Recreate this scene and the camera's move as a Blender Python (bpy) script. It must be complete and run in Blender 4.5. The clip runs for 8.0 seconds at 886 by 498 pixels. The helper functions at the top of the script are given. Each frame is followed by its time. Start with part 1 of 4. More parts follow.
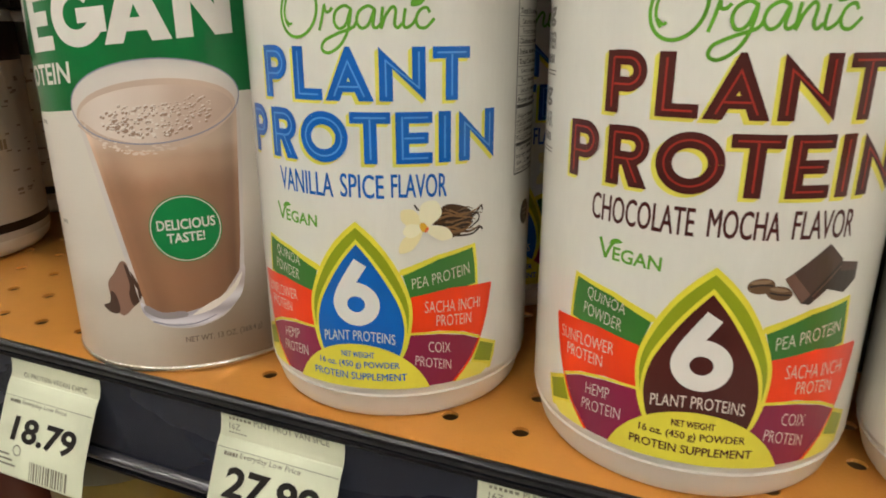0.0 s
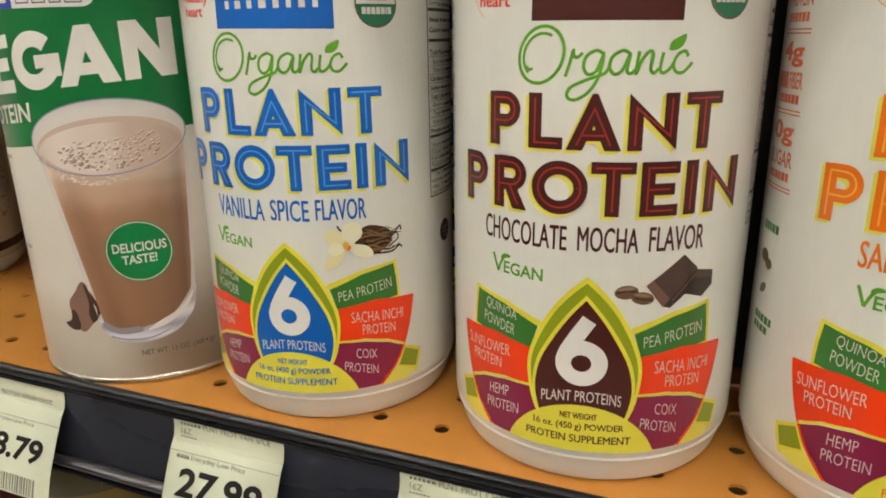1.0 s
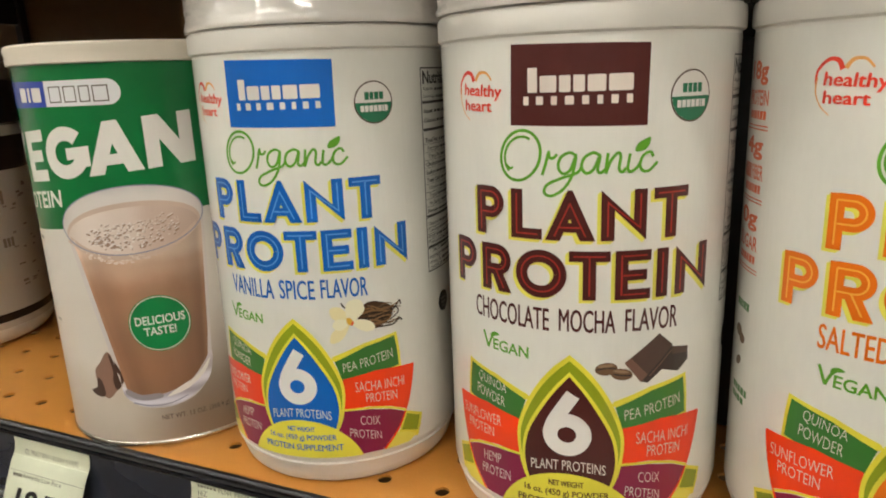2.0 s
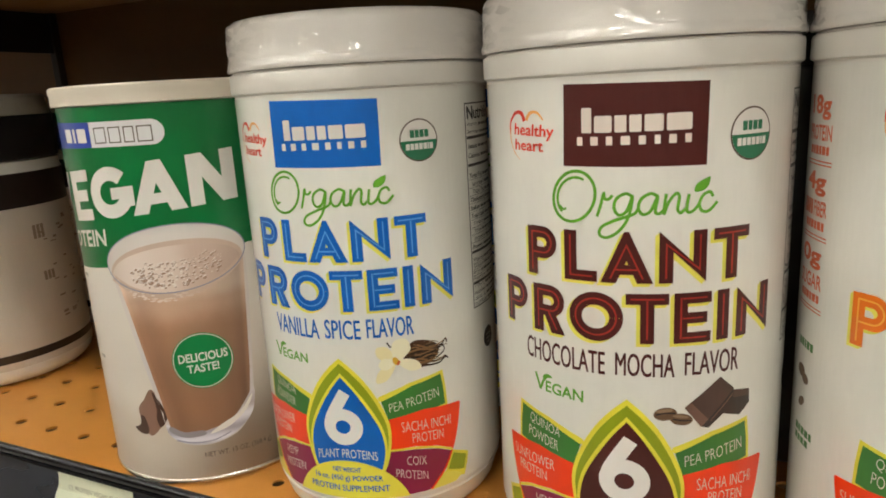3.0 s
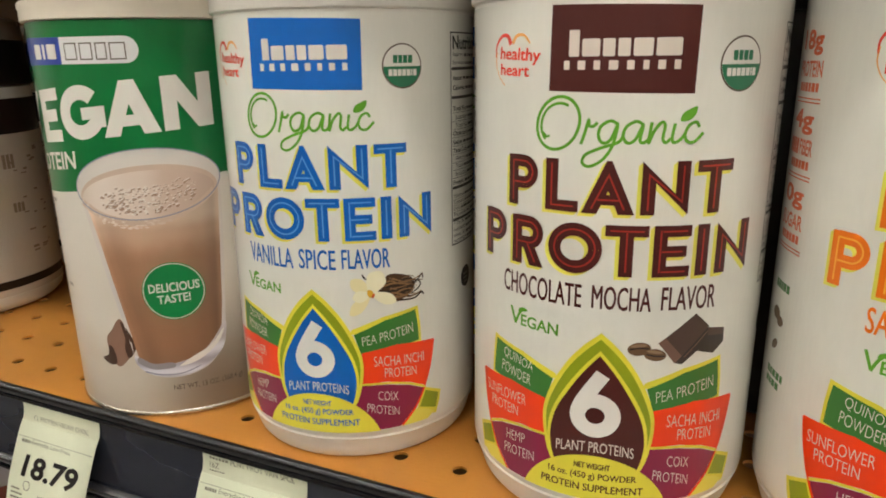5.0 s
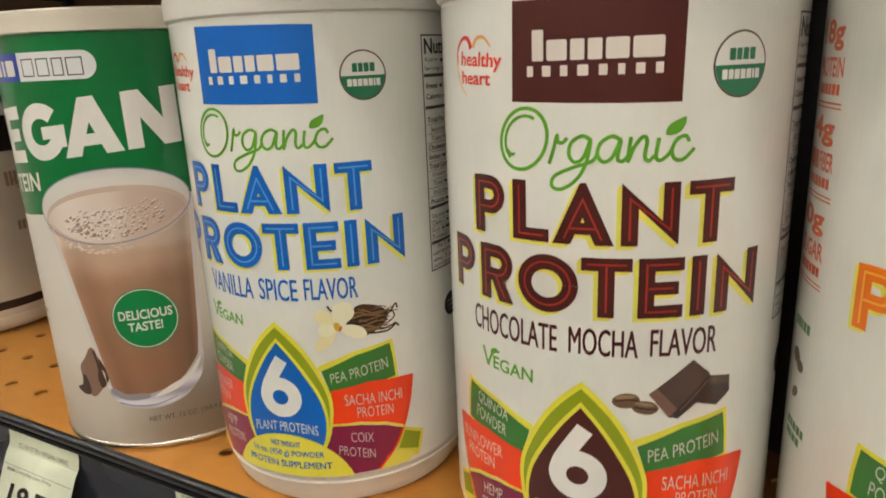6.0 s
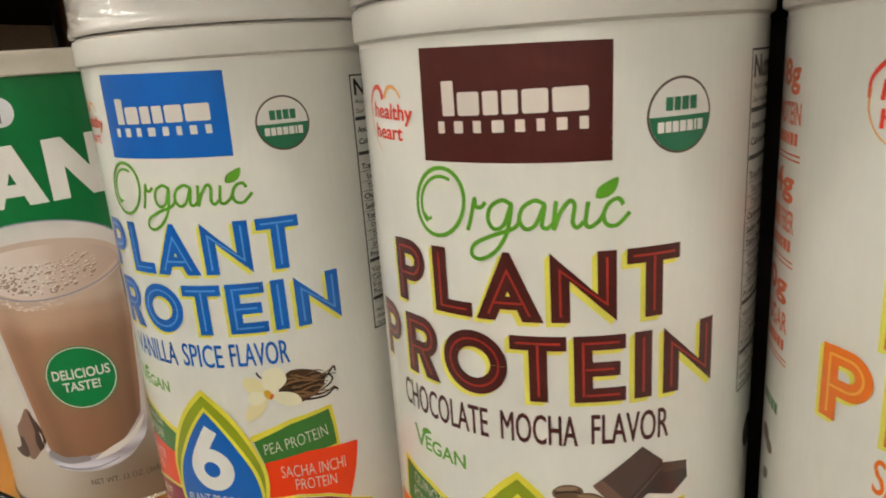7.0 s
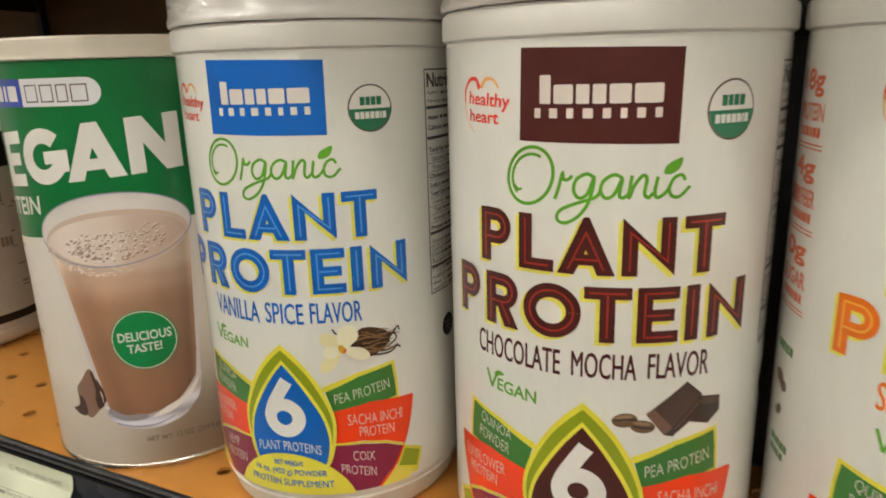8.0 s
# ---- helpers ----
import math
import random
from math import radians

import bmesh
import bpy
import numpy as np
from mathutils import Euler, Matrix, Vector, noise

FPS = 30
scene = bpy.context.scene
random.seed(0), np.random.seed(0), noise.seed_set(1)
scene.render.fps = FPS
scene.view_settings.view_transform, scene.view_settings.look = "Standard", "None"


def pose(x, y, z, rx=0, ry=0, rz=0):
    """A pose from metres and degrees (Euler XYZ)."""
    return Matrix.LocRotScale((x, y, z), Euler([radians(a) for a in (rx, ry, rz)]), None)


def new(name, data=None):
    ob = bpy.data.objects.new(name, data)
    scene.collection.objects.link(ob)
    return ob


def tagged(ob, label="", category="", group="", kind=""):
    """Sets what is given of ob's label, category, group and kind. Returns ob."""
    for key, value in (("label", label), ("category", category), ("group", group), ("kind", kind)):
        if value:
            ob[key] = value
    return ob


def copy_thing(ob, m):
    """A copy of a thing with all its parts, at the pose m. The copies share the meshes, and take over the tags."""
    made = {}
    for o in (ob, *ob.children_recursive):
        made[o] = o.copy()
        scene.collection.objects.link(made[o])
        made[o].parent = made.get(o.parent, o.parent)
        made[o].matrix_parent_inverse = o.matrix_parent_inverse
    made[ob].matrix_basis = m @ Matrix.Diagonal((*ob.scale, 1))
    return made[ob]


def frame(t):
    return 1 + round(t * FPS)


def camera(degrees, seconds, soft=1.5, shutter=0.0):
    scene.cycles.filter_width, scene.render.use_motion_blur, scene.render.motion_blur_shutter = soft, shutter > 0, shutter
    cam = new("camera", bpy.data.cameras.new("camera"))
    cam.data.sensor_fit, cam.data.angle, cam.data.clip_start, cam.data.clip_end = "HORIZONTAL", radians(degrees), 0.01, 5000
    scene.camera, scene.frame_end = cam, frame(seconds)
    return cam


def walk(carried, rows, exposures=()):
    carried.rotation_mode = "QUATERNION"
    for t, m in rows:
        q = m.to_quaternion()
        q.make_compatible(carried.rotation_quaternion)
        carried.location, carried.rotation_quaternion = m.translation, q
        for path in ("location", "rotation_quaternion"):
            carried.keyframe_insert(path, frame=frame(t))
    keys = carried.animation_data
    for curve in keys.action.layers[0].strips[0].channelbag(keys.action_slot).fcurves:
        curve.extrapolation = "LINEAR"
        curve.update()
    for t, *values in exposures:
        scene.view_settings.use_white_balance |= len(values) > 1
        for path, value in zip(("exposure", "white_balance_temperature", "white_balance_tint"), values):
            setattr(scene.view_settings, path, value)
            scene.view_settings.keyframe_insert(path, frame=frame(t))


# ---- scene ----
cam = camera(66.04, 8.0, soft=1.8, shutter=0.35)
SHELF = 1.25   # height of the shelf's deck above the floor
ROWS = [
    (0, 0.0063, -0.2319, 0.1339, 22.92, -18.29, 0.01),
    (0.2, 0.0123, -0.2364, 0.1342, 22.82, -18.07, -0.38),
    (0.5, 0.0282, -0.2402, 0.1400, 22.29, -16.89, 0.46),
    (0.7, 0.0338, -0.2417, 0.1430, 21.94, -16.89, 0.78),
    (1, 0.0396, -0.2451, 0.1428, 21.93, -17.20, 0.93),
    (1.2, 0.0414, -0.2507, 0.1468, 22.71, -16.88, 0.87),
    (1.5, 0.0467, -0.2578, 0.1522, 23.35, -15.18, 0.90),
    (1.7, 0.0528, -0.2576, 0.1604, 23.09, -14.60, 1.75),
    (2, 0.0533, -0.2535, 0.1631, 23.29, -14.41, 2.19),
    (2.2, 0.0494, -0.2556, 0.1677, 24.46, -14.03, 2.33),
    (3.3, 0.0421, -0.2502, 0.1721, 24.74, -13.27, 3.57),
    (3.5, 0.0415, -0.2504, 0.1693, 24.51, -13.30, 3.80),
    (4, 0.0463, -0.2498, 0.1652, 23.47, -14.50, 3.96),
    (4.2, 0.0465, -0.2491, 0.1622, 23.24, -15.22, 3.22),
    (4.5, 0.0388, -0.2548, 0.1592, 23.67, -15.78, 0.84),
    (4.7, 0.0396, -0.2548, 0.1573, 23.75, -15.70, 0.45),
    (5.8, 0.0546, -0.2179, 0.1576, 27.21, -16.23, 2.56),
    (6, 0.0559, -0.2120, 0.1590, 28.34, -15.88, 2.42),
    (6.2, 0.0587, -0.2035, 0.1595, 29.16, -15.40, 1.82),
    (6.5, 0.0645, -0.1930, 0.1681, 29.47, -15.42, 2.61),
    (6.7, 0.0681, -0.1862, 0.1671, 29.39, -15.03, 2.88),
    (7, 0.0661, -0.1791, 0.1681, 29.25, -15.51, 4.02),
    (7.2, 0.0595, -0.1811, 0.1706, 29.40, -15.62, 4.36),
    (7.5, 0.0530, -0.1904, 0.1679, 29.09, -15.77, 3.89),
    (7.7, 0.0518, -0.2044, 0.1686, 28.78, -15.63, 3.53),
    (8, 0.0495, -0.2240, 0.1675, 25.74, -15.25, 1.70),
]
walk(cam, [(t, pose(x, y, SHELF + z, 90 + pitch, roll, yaw)) for t, x, y, z, yaw, pitch, roll in ROWS],
     exposures=[(0, -0.03), (2.2, -0.03), (3.5, 0.0), (4.7, -0.02), (6, -0.06), (7.5, -0.09), (8, -0.05)])

# ---- light ----
world = bpy.data.worlds.new("store_air")
world.use_nodes = True
world.node_tree.nodes["Background"].inputs[0].default_value = (0.9, 0.89, 0.86, 1)
world.node_tree.nodes["Background"].inputs[1].default_value = 0.02
scene.world = world
LAMP_STRENGTH = 41.0
LAMP_COLOUR = (1.0, 0.970, 0.885, 1)


# ---- materials ----
def srgb(r, g, b):
    return tuple(((c / 255) / 12.92 if c <= 10 else ((c / 255 + 0.055) / 1.055) ** 2.4) for c in (r, g, b)) + (1,)


def surface(name, colour, rough=0.4, metal=0.0, vary=0.08, scale=40.0, bump=0.0, bump_scale=300.0, coat=0.0, stretch=(1, 1, 1), spec=0.5):
    """A surface with two scales of colour variation, varied gloss and fine relief; sizes follow the object's metres."""
    m = bpy.data.materials.new(name)
    m.use_nodes = True
    nt = m.node_tree
    b = nt.nodes["Principled BSDF"]
    tc = nt.nodes.new("ShaderNodeTexCoord")
    mp = nt.nodes.new("ShaderNodeMapping")
    mp.inputs["Scale"].default_value = stretch
    nt.links.new(tc.outputs["Object"], mp.inputs["Vector"])
    n1 = nt.nodes.new("ShaderNodeTexNoise")
    n1.inputs["Scale"].default_value, n1.inputs["Detail"].default_value = scale, 4
    n2 = nt.nodes.new("ShaderNodeTexNoise")
    n2.inputs["Scale"].default_value, n2.inputs["Detail"].default_value = scale * 9, 3
    for n in (n1, n2):
        nt.links.new(mp.outputs[0], n.inputs["Vector"])
    add = nt.nodes.new("ShaderNodeMath")
    add.operation = "MULTIPLY_ADD"
    add.inputs[1].default_value = 0.4
    nt.links.new(n2.outputs["Fac"], add.inputs[0])
    nt.links.new(n1.outputs["Fac"], add.inputs[2])
    rng = nt.nodes.new("ShaderNodeMapRange")
    rng.inputs["From Min"].default_value, rng.inputs["From Max"].default_value = 0.35, 1.05
    rng.inputs["To Min"].default_value, rng.inputs["To Max"].default_value = 1 - vary, 1 + vary
    nt.links.new(add.outputs[0], rng.inputs["Value"])
    mul = nt.nodes.new("ShaderNodeVectorMath")
    mul.operation = "SCALE"
    mul.inputs[0].default_value = colour[:3]
    nt.links.new(rng.outputs[0], mul.inputs["Scale"])
    nt.links.new(mul.outputs[0], b.inputs["Base Color"])
    rr = nt.nodes.new("ShaderNodeMapRange")
    rr.inputs["To Min"].default_value, rr.inputs["To Max"].default_value = max(rough - 0.08, 0.02), rough + 0.08
    nt.links.new(n1.outputs["Fac"], rr.inputs["Value"])
    nt.links.new(rr.outputs[0], b.inputs["Roughness"])
    b.inputs["Metallic"].default_value = metal
    b.inputs["Coat Weight"].default_value = coat
    b.inputs["Coat Roughness"].default_value = 0.08
    b.inputs["Specular IOR Level"].default_value = spec
    if bump:
        nb = nt.nodes.new("ShaderNodeTexNoise")
        nb.inputs["Scale"].default_value, nb.inputs["Detail"].default_value = bump_scale, 3
        nt.links.new(mp.outputs[0], nb.inputs["Vector"])
        bp = nt.nodes.new("ShaderNodeBump")
        bp.inputs["Strength"].default_value, bp.inputs["Distance"].default_value = 1.0, bump
        nt.links.new(nb.outputs["Fac"], bp.inputs["Height"])
        nt.links.new(bp.outputs[0], b.inputs["Normal"])
        nt.links.new(bp.outputs[0], b.inputs["Coat Normal"])
    return m


def film_wrapped(name, colour, rough, creases):
    """White plastic under a tight clear shrink film: a coat with creases that catch the lamps."""
    m = surface(name, colour, rough, vary=0.03, scale=20, coat=0.0)
    nt = m.node_tree
    b = nt.nodes["Principled BSDF"]
    tc = nt.nodes.new("ShaderNodeTexCoord")
    mp = nt.nodes.new("ShaderNodeMapping")
    mp.inputs["Scale"].default_value = (0.8, 0.8, 2.3)
    wave = nt.nodes.new("ShaderNodeTexNoise")
    wave.inputs["Scale"].default_value, wave.inputs["Detail"].default_value, wave.inputs["Distortion"].default_value = 66, 2.2, 1.1
    bp = nt.nodes.new("ShaderNodeBump")
    bp.inputs["Strength"].default_value, bp.inputs["Distance"].default_value = 1.0, creases
    nt.links.new(tc.outputs["Object"], mp.inputs["Vector"])
    nt.links.new(mp.outputs[0], wave.inputs["Vector"])
    nt.links.new(wave.outputs["Fac"], bp.inputs["Height"])
    # flat little folds, each leaning its own way
    folds = nt.nodes.new("ShaderNodeMapping")
    folds.inputs["Scale"].default_value = (150, 150, 520)
    cells = nt.nodes.new("ShaderNodeTexVoronoi")
    cells.inputs["Scale"].default_value = 1.0
    lean = nt.nodes.new("ShaderNodeVectorMath")
    lean.operation = "SUBTRACT"
    lean.inputs[1].default_value = (0.5, 0.5, 0.36)
    size = nt.nodes.new("ShaderNodeVectorMath")
    size.operation = "MULTIPLY_ADD"
    size.inputs[1].default_value = (0.22, 0.22, 0.62)
    unit = nt.nodes.new("ShaderNodeVectorMath")
    unit.operation = "NORMALIZE"
    nt.links.new(tc.outputs["Object"], folds.inputs["Vector"])
    nt.links.new(folds.outputs[0], cells.inputs["Vector"])
    nt.links.new(cells.outputs["Color"], lean.inputs[0])
    nt.links.new(lean.outputs[0], size.inputs[0])
    nt.links.new(bp.outputs[0], size.inputs[2])
    nt.links.new(size.outputs[0], unit.inputs[0])
    nt.links.new(unit.outputs[0], b.inputs["Coat Normal"])
    b.inputs["Coat Weight"].default_value, b.inputs["Coat Roughness"].default_value = 1.0, 0.03
    b.inputs["Coat IOR"].default_value = 1.6
    return m


INKS = {}


def ink(name, rgb, rough=0.36):
    """Printing ink on a satin label."""
    if name not in INKS:
        INKS[name] = surface("ink_" + name, srgb(*rgb), rough, vary=0.05, scale=60, coat=0.85, bump=0.00028, bump_scale=45, stretch=(1, 1, 0.3), spec=0.25)
    return INKS[name]


WHITE = (231, 229, 221)
PLASTIC = surface("white_tub_plastic", srgb(226, 222, 214), 0.38, vary=0.03, scale=25, bump=0.00004, bump_scale=90, coat=0.2)
LID_FILM = film_wrapped("white_lid_in_shrink_film", srgb(226, 221, 214), 0.35, 0.0003)
LABEL_PAPER = ink("white_label", WHITE)
SHELF_PAINT = surface("tan_painted_steel", srgb(192, 130, 56), 0.42, vary=0.10, scale=14, bump=0.00012, bump_scale=700)
RAIL_BLACK = surface("black_rail_plastic", srgb(18, 19, 23), 0.22, vary=0.2, scale=30, bump=0.00005, bump_scale=400)
RAIL_NAVY = surface("dark_ticket_channel", srgb(34, 37, 48), 0.28, vary=0.15, scale=25, bump=0.0001, bump_scale=60, stretch=(0.3, 1, 1))
RAIL_CLEAR = surface("clear_channel_edge", srgb(52, 52, 58), 0.16, vary=0.15, scale=40, coat=0.8)
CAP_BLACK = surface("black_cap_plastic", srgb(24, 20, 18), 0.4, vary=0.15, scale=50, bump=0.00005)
TICKET = surface("pale_green_ticket_paper", srgb(227, 231, 206), 0.62, vary=0.05, scale=45, bump=0.00006, bump_scale=220)
TICKET_TOP = surface("creased_ticket_paper", srgb(218, 220, 194), 0.6, vary=0.06, scale=45, bump=0.00010, bump_scale=160)
TIN = surface("tin_rim", srgb(205, 198, 186), 0.24, metal=1.0, vary=0.1, scale=60)
CAN_LID = surface("milky_can_lid", srgb(226, 216, 200), 0.42, vary=0.04, scale=30, coat=0.15)
BACK_PANEL = surface("brown_back_panel", srgb(88, 67, 34), 0.55, vary=0.15, scale=9, bump=0.0002, bump_scale=300)
DARK_STEEL = surface("dark_bracket_steel", srgb(30, 28, 26), 0.5, vary=0.2, scale=30)
FLOOR_M = surface("store_floor_vinyl", srgb(182, 178, 170), 0.35, vary=0.1, scale=3, bump=0.0003, bump_scale=40)
WALL_M = surface("store_wall_paint", srgb(208, 205, 198), 0.7, vary=0.06, scale=2, bump=0.0004, bump_scale=60)
SHADE_M = surface("brown_blocker_paint", srgb(120, 100, 80), 0.6, vary=0.1, scale=3, bump=0.0003, bump_scale=60)
CEIL_M = surface("ceiling_board", srgb(222, 220, 216), 0.8, vary=0.05, scale=4, bump=0.0006, bump_scale=90)
LAMP_BODY = surface("lamp_body_enamel", srgb(220, 218, 212), 0.4, vary=0.04)


def glowing(name, colour, strength):
    m = bpy.data.materials.new(name)
    m.use_nodes = True
    b = m.node_tree.nodes["Principled BSDF"]
    b.inputs["Emission Color"].default_value = colour
    b.inputs["Emission Strength"].default_value = strength
    b.inputs["Base Color"].default_value = (0.9, 0.9, 0.88, 1)
    return m


TUBE = glowing("fluorescent_tube", LAMP_COLOUR, LAMP_STRENGTH)

# ---- building helpers ----
MM = 0.001


def thing(name, x, y, z, rz=0.0, label="", category="", group="", kind=""):
    ob = new(name)
    ob.matrix_world = pose(x, y, z, 0, 0, rz)
    return tagged(ob, label, category, group, kind)


def mesh_of(name, bm, material, smooth=True):
    me = bpy.data.meshes.new(name)
    bmesh.ops.recalc_face_normals(bm, faces=bm.faces[:])
    bm.to_mesh(me)
    bm.free()
    me.materials.append(material)
    if smooth:
        me.polygons.foreach_set("use_smooth", [True] * len(me.polygons))
        me.set_sharp_from_angle(angle=radians(38))
    return me


def part(name, bm, material, parent, label="", smooth=True):
    me = bm if isinstance(bm, bpy.types.Mesh) else mesh_of(name, bm, material, smooth)
    ob = new(name, me)
    ob.parent = parent
    return tagged(ob, label)


def box_bm(x0, x1, y0, y1, z0, z1, bevel=0.0):
    bm = bmesh.new()
    bmesh.ops.create_cube(bm, size=1)
    for v in bm.verts:
        v.co = Vector(((x0 + x1) / 2 + v.co.x * (x1 - x0), (y0 + y1) / 2 + v.co.y * (y1 - y0), (z0 + z1) / 2 + v.co.z * (z1 - z0)))
    if bevel:
        bmesh.ops.bevel(bm, geom=bm.edges[:], offset=bevel, segments=2, profile=0.5, affect="EDGES")
    return bm


def lathe_bm(profile, steps=96):
    """A turned body from (radius, height) pairs in millimetres, from the bottom upwards."""
    bm = bmesh.new()
    rings = []
    for r, z in profile:
        if r < 1e-6:
            rings.append([bm.verts.new((0, 0, z * MM))])
        else:
            rings.append([bm.verts.new((r * MM * math.sin(2 * math.pi * i / steps), -r * MM * math.cos(2 * math.pi * i / steps), z * MM)) for i in range(steps)])
    for a, b in zip(rings, rings[1:]):
        for i in range(steps):
            j = (i + 1) % steps
            if len(a) == 1:
                bm.faces.new((a[0], b[j], b[i]))
            elif len(b) == 1:
                bm.faces.new((a[i], a[j], b[0]))
            else:
                bm.faces.new((a[i], a[j], b[j], b[i]))
    return bm


def rod_bm(points, r, sides=8):
    bm = bmesh.new()
    rings = []
    pts = [Vector(p) for p in points]
    for i, p in enumerate(pts):
        d = (pts[min(i + 1, len(pts) - 1)] - pts[max(i - 1, 0)]).normalized()
        q = d.to_track_quat("Z", "Y")
        rings.append([bm.verts.new(p + q @ Vector((r * math.cos(2 * math.pi * k / sides), r * math.sin(2 * math.pi * k / sides), 0))) for k in range(sides)])
    for a, b in zip(rings, rings[1:]):
        for k in range(sides):
            bm.faces.new((a[k], a[(k + 1) % sides], b[(k + 1) % sides], b[k]))
    bm.faces.new(rings[0])
    bm.faces.new(rings[-1])
    return bm


def extrude_bm(profile, x0, x1):
    """A closed (y, z) outline drawn out along x."""
    bm = bmesh.new()
    a = [bm.verts.new((x0, y, z)) for y, z in profile]
    b = [bm.verts.new((x1, y, z)) for y, z in profile]
    n = len(profile)
    for i in range(n):
        bm.faces.new((a[i], a[(i + 1) % n], b[(i + 1) % n], b[i]))
    bm.faces.new(a)
    bm.faces.new(b)
    return bm


# ---- flat artwork: polygons in millimetres on an unrolled label ----
def spline(points, closed=False, n=8):
    out, m = [], len(points)
    for i in range(m if closed else m - 1):
        if closed:
            p0, p1, p2, p3 = (points[(i + k) % m] for k in (-1, 0, 1, 2))
        else:
            p0, p1, p2, p3 = points[max(i - 1, 0)], points[i], points[i + 1], points[min(i + 2, m - 1)]
        for k in range(n):
            t = k / n
            out.append(tuple(0.5 * (2 * b + (c - a) * t + (2 * a - 5 * b + 4 * c - d) * t * t + (3 * b - a - 3 * c + d) * t ** 3) for a, b, c, d in zip(p0, p1, p2, p3)))
    if not closed:
        out.append(tuple(points[-1]))
    return out


def ribbon(points, width, closed=False, taper=1.0):
    """Quads along a line; width in millimetres, mitred at the bends."""
    n = len(points)
    left, right = [], []
    for i, p in enumerate(points):
        a = points[i - 1] if (i or closed) else p
        b = points[(i + 1) % n] if (i < n - 1 or closed) else p
        d1 = Vector((p[0] - a[0], p[1] - a[1]))
        d2 = Vector((b[0] - p[0], b[1] - p[1]))
        d1 = d1.normalized() if d1.length > 1e-9 else d2.normalized()
        d2 = d2.normalized() if d2.length > 1e-9 else d1
        t = (d1 + d2).normalized() if (d1 + d2).length > 1e-6 else d1
        nrm = Vector((-t.y, t.x))
        w = width / 2 * (1 + (taper - 1) * i / max(n - 1, 1)) / max(nrm.dot(Vector((-d1.y, d1.x))), 0.5)
        left.append((p[0] + nrm.x * w, p[1] + nrm.y * w))
        right.append((p[0] - nrm.x * w, p[1] - nrm.y * w))
    return [[left[i], left[(i + 1) % n], right[(i + 1) % n], right[i]] for i in range(n if closed else n - 1)]


def disc(cx, cz, ru, rz=None, n=40, tilt=0.0):
    rz = rz or ru
    c, s = math.cos(tilt), math.sin(tilt)
    return [(cx + ru * math.cos(a) * c - rz * math.sin(a) * s, cz + ru * math.cos(a) * s + rz * math.sin(a) * c) for a in (2 * math.pi * k / n for k in range(n))]


def rect(u0, u1, z0, z1):
    return [(u0, z0), (u1, z0), (u1, z1), (u0, z1)]


def mirrored(poly):
    return [(-u, z) for u, z in poly][::-1]


def clipped(poly, z0, z1):
    for sign, lim in ((1, z0), (-1, -z1)):
        out = []
        for i, p in enumerate(poly):
            q = poly[(i + 1) % len(poly)]
            a, b = sign * p[1] - lim, sign * q[1] - lim
            if a >= 0:
                out.append(p)
            if (a >= 0) != (b >= 0):
                f = a / (a - b)
                out.append((p[0] + (q[0] - p[0]) * f, p[1] + (q[1] - p[1]) * f))
        poly = out
        if len(poly) < 3:
            return []
    return poly


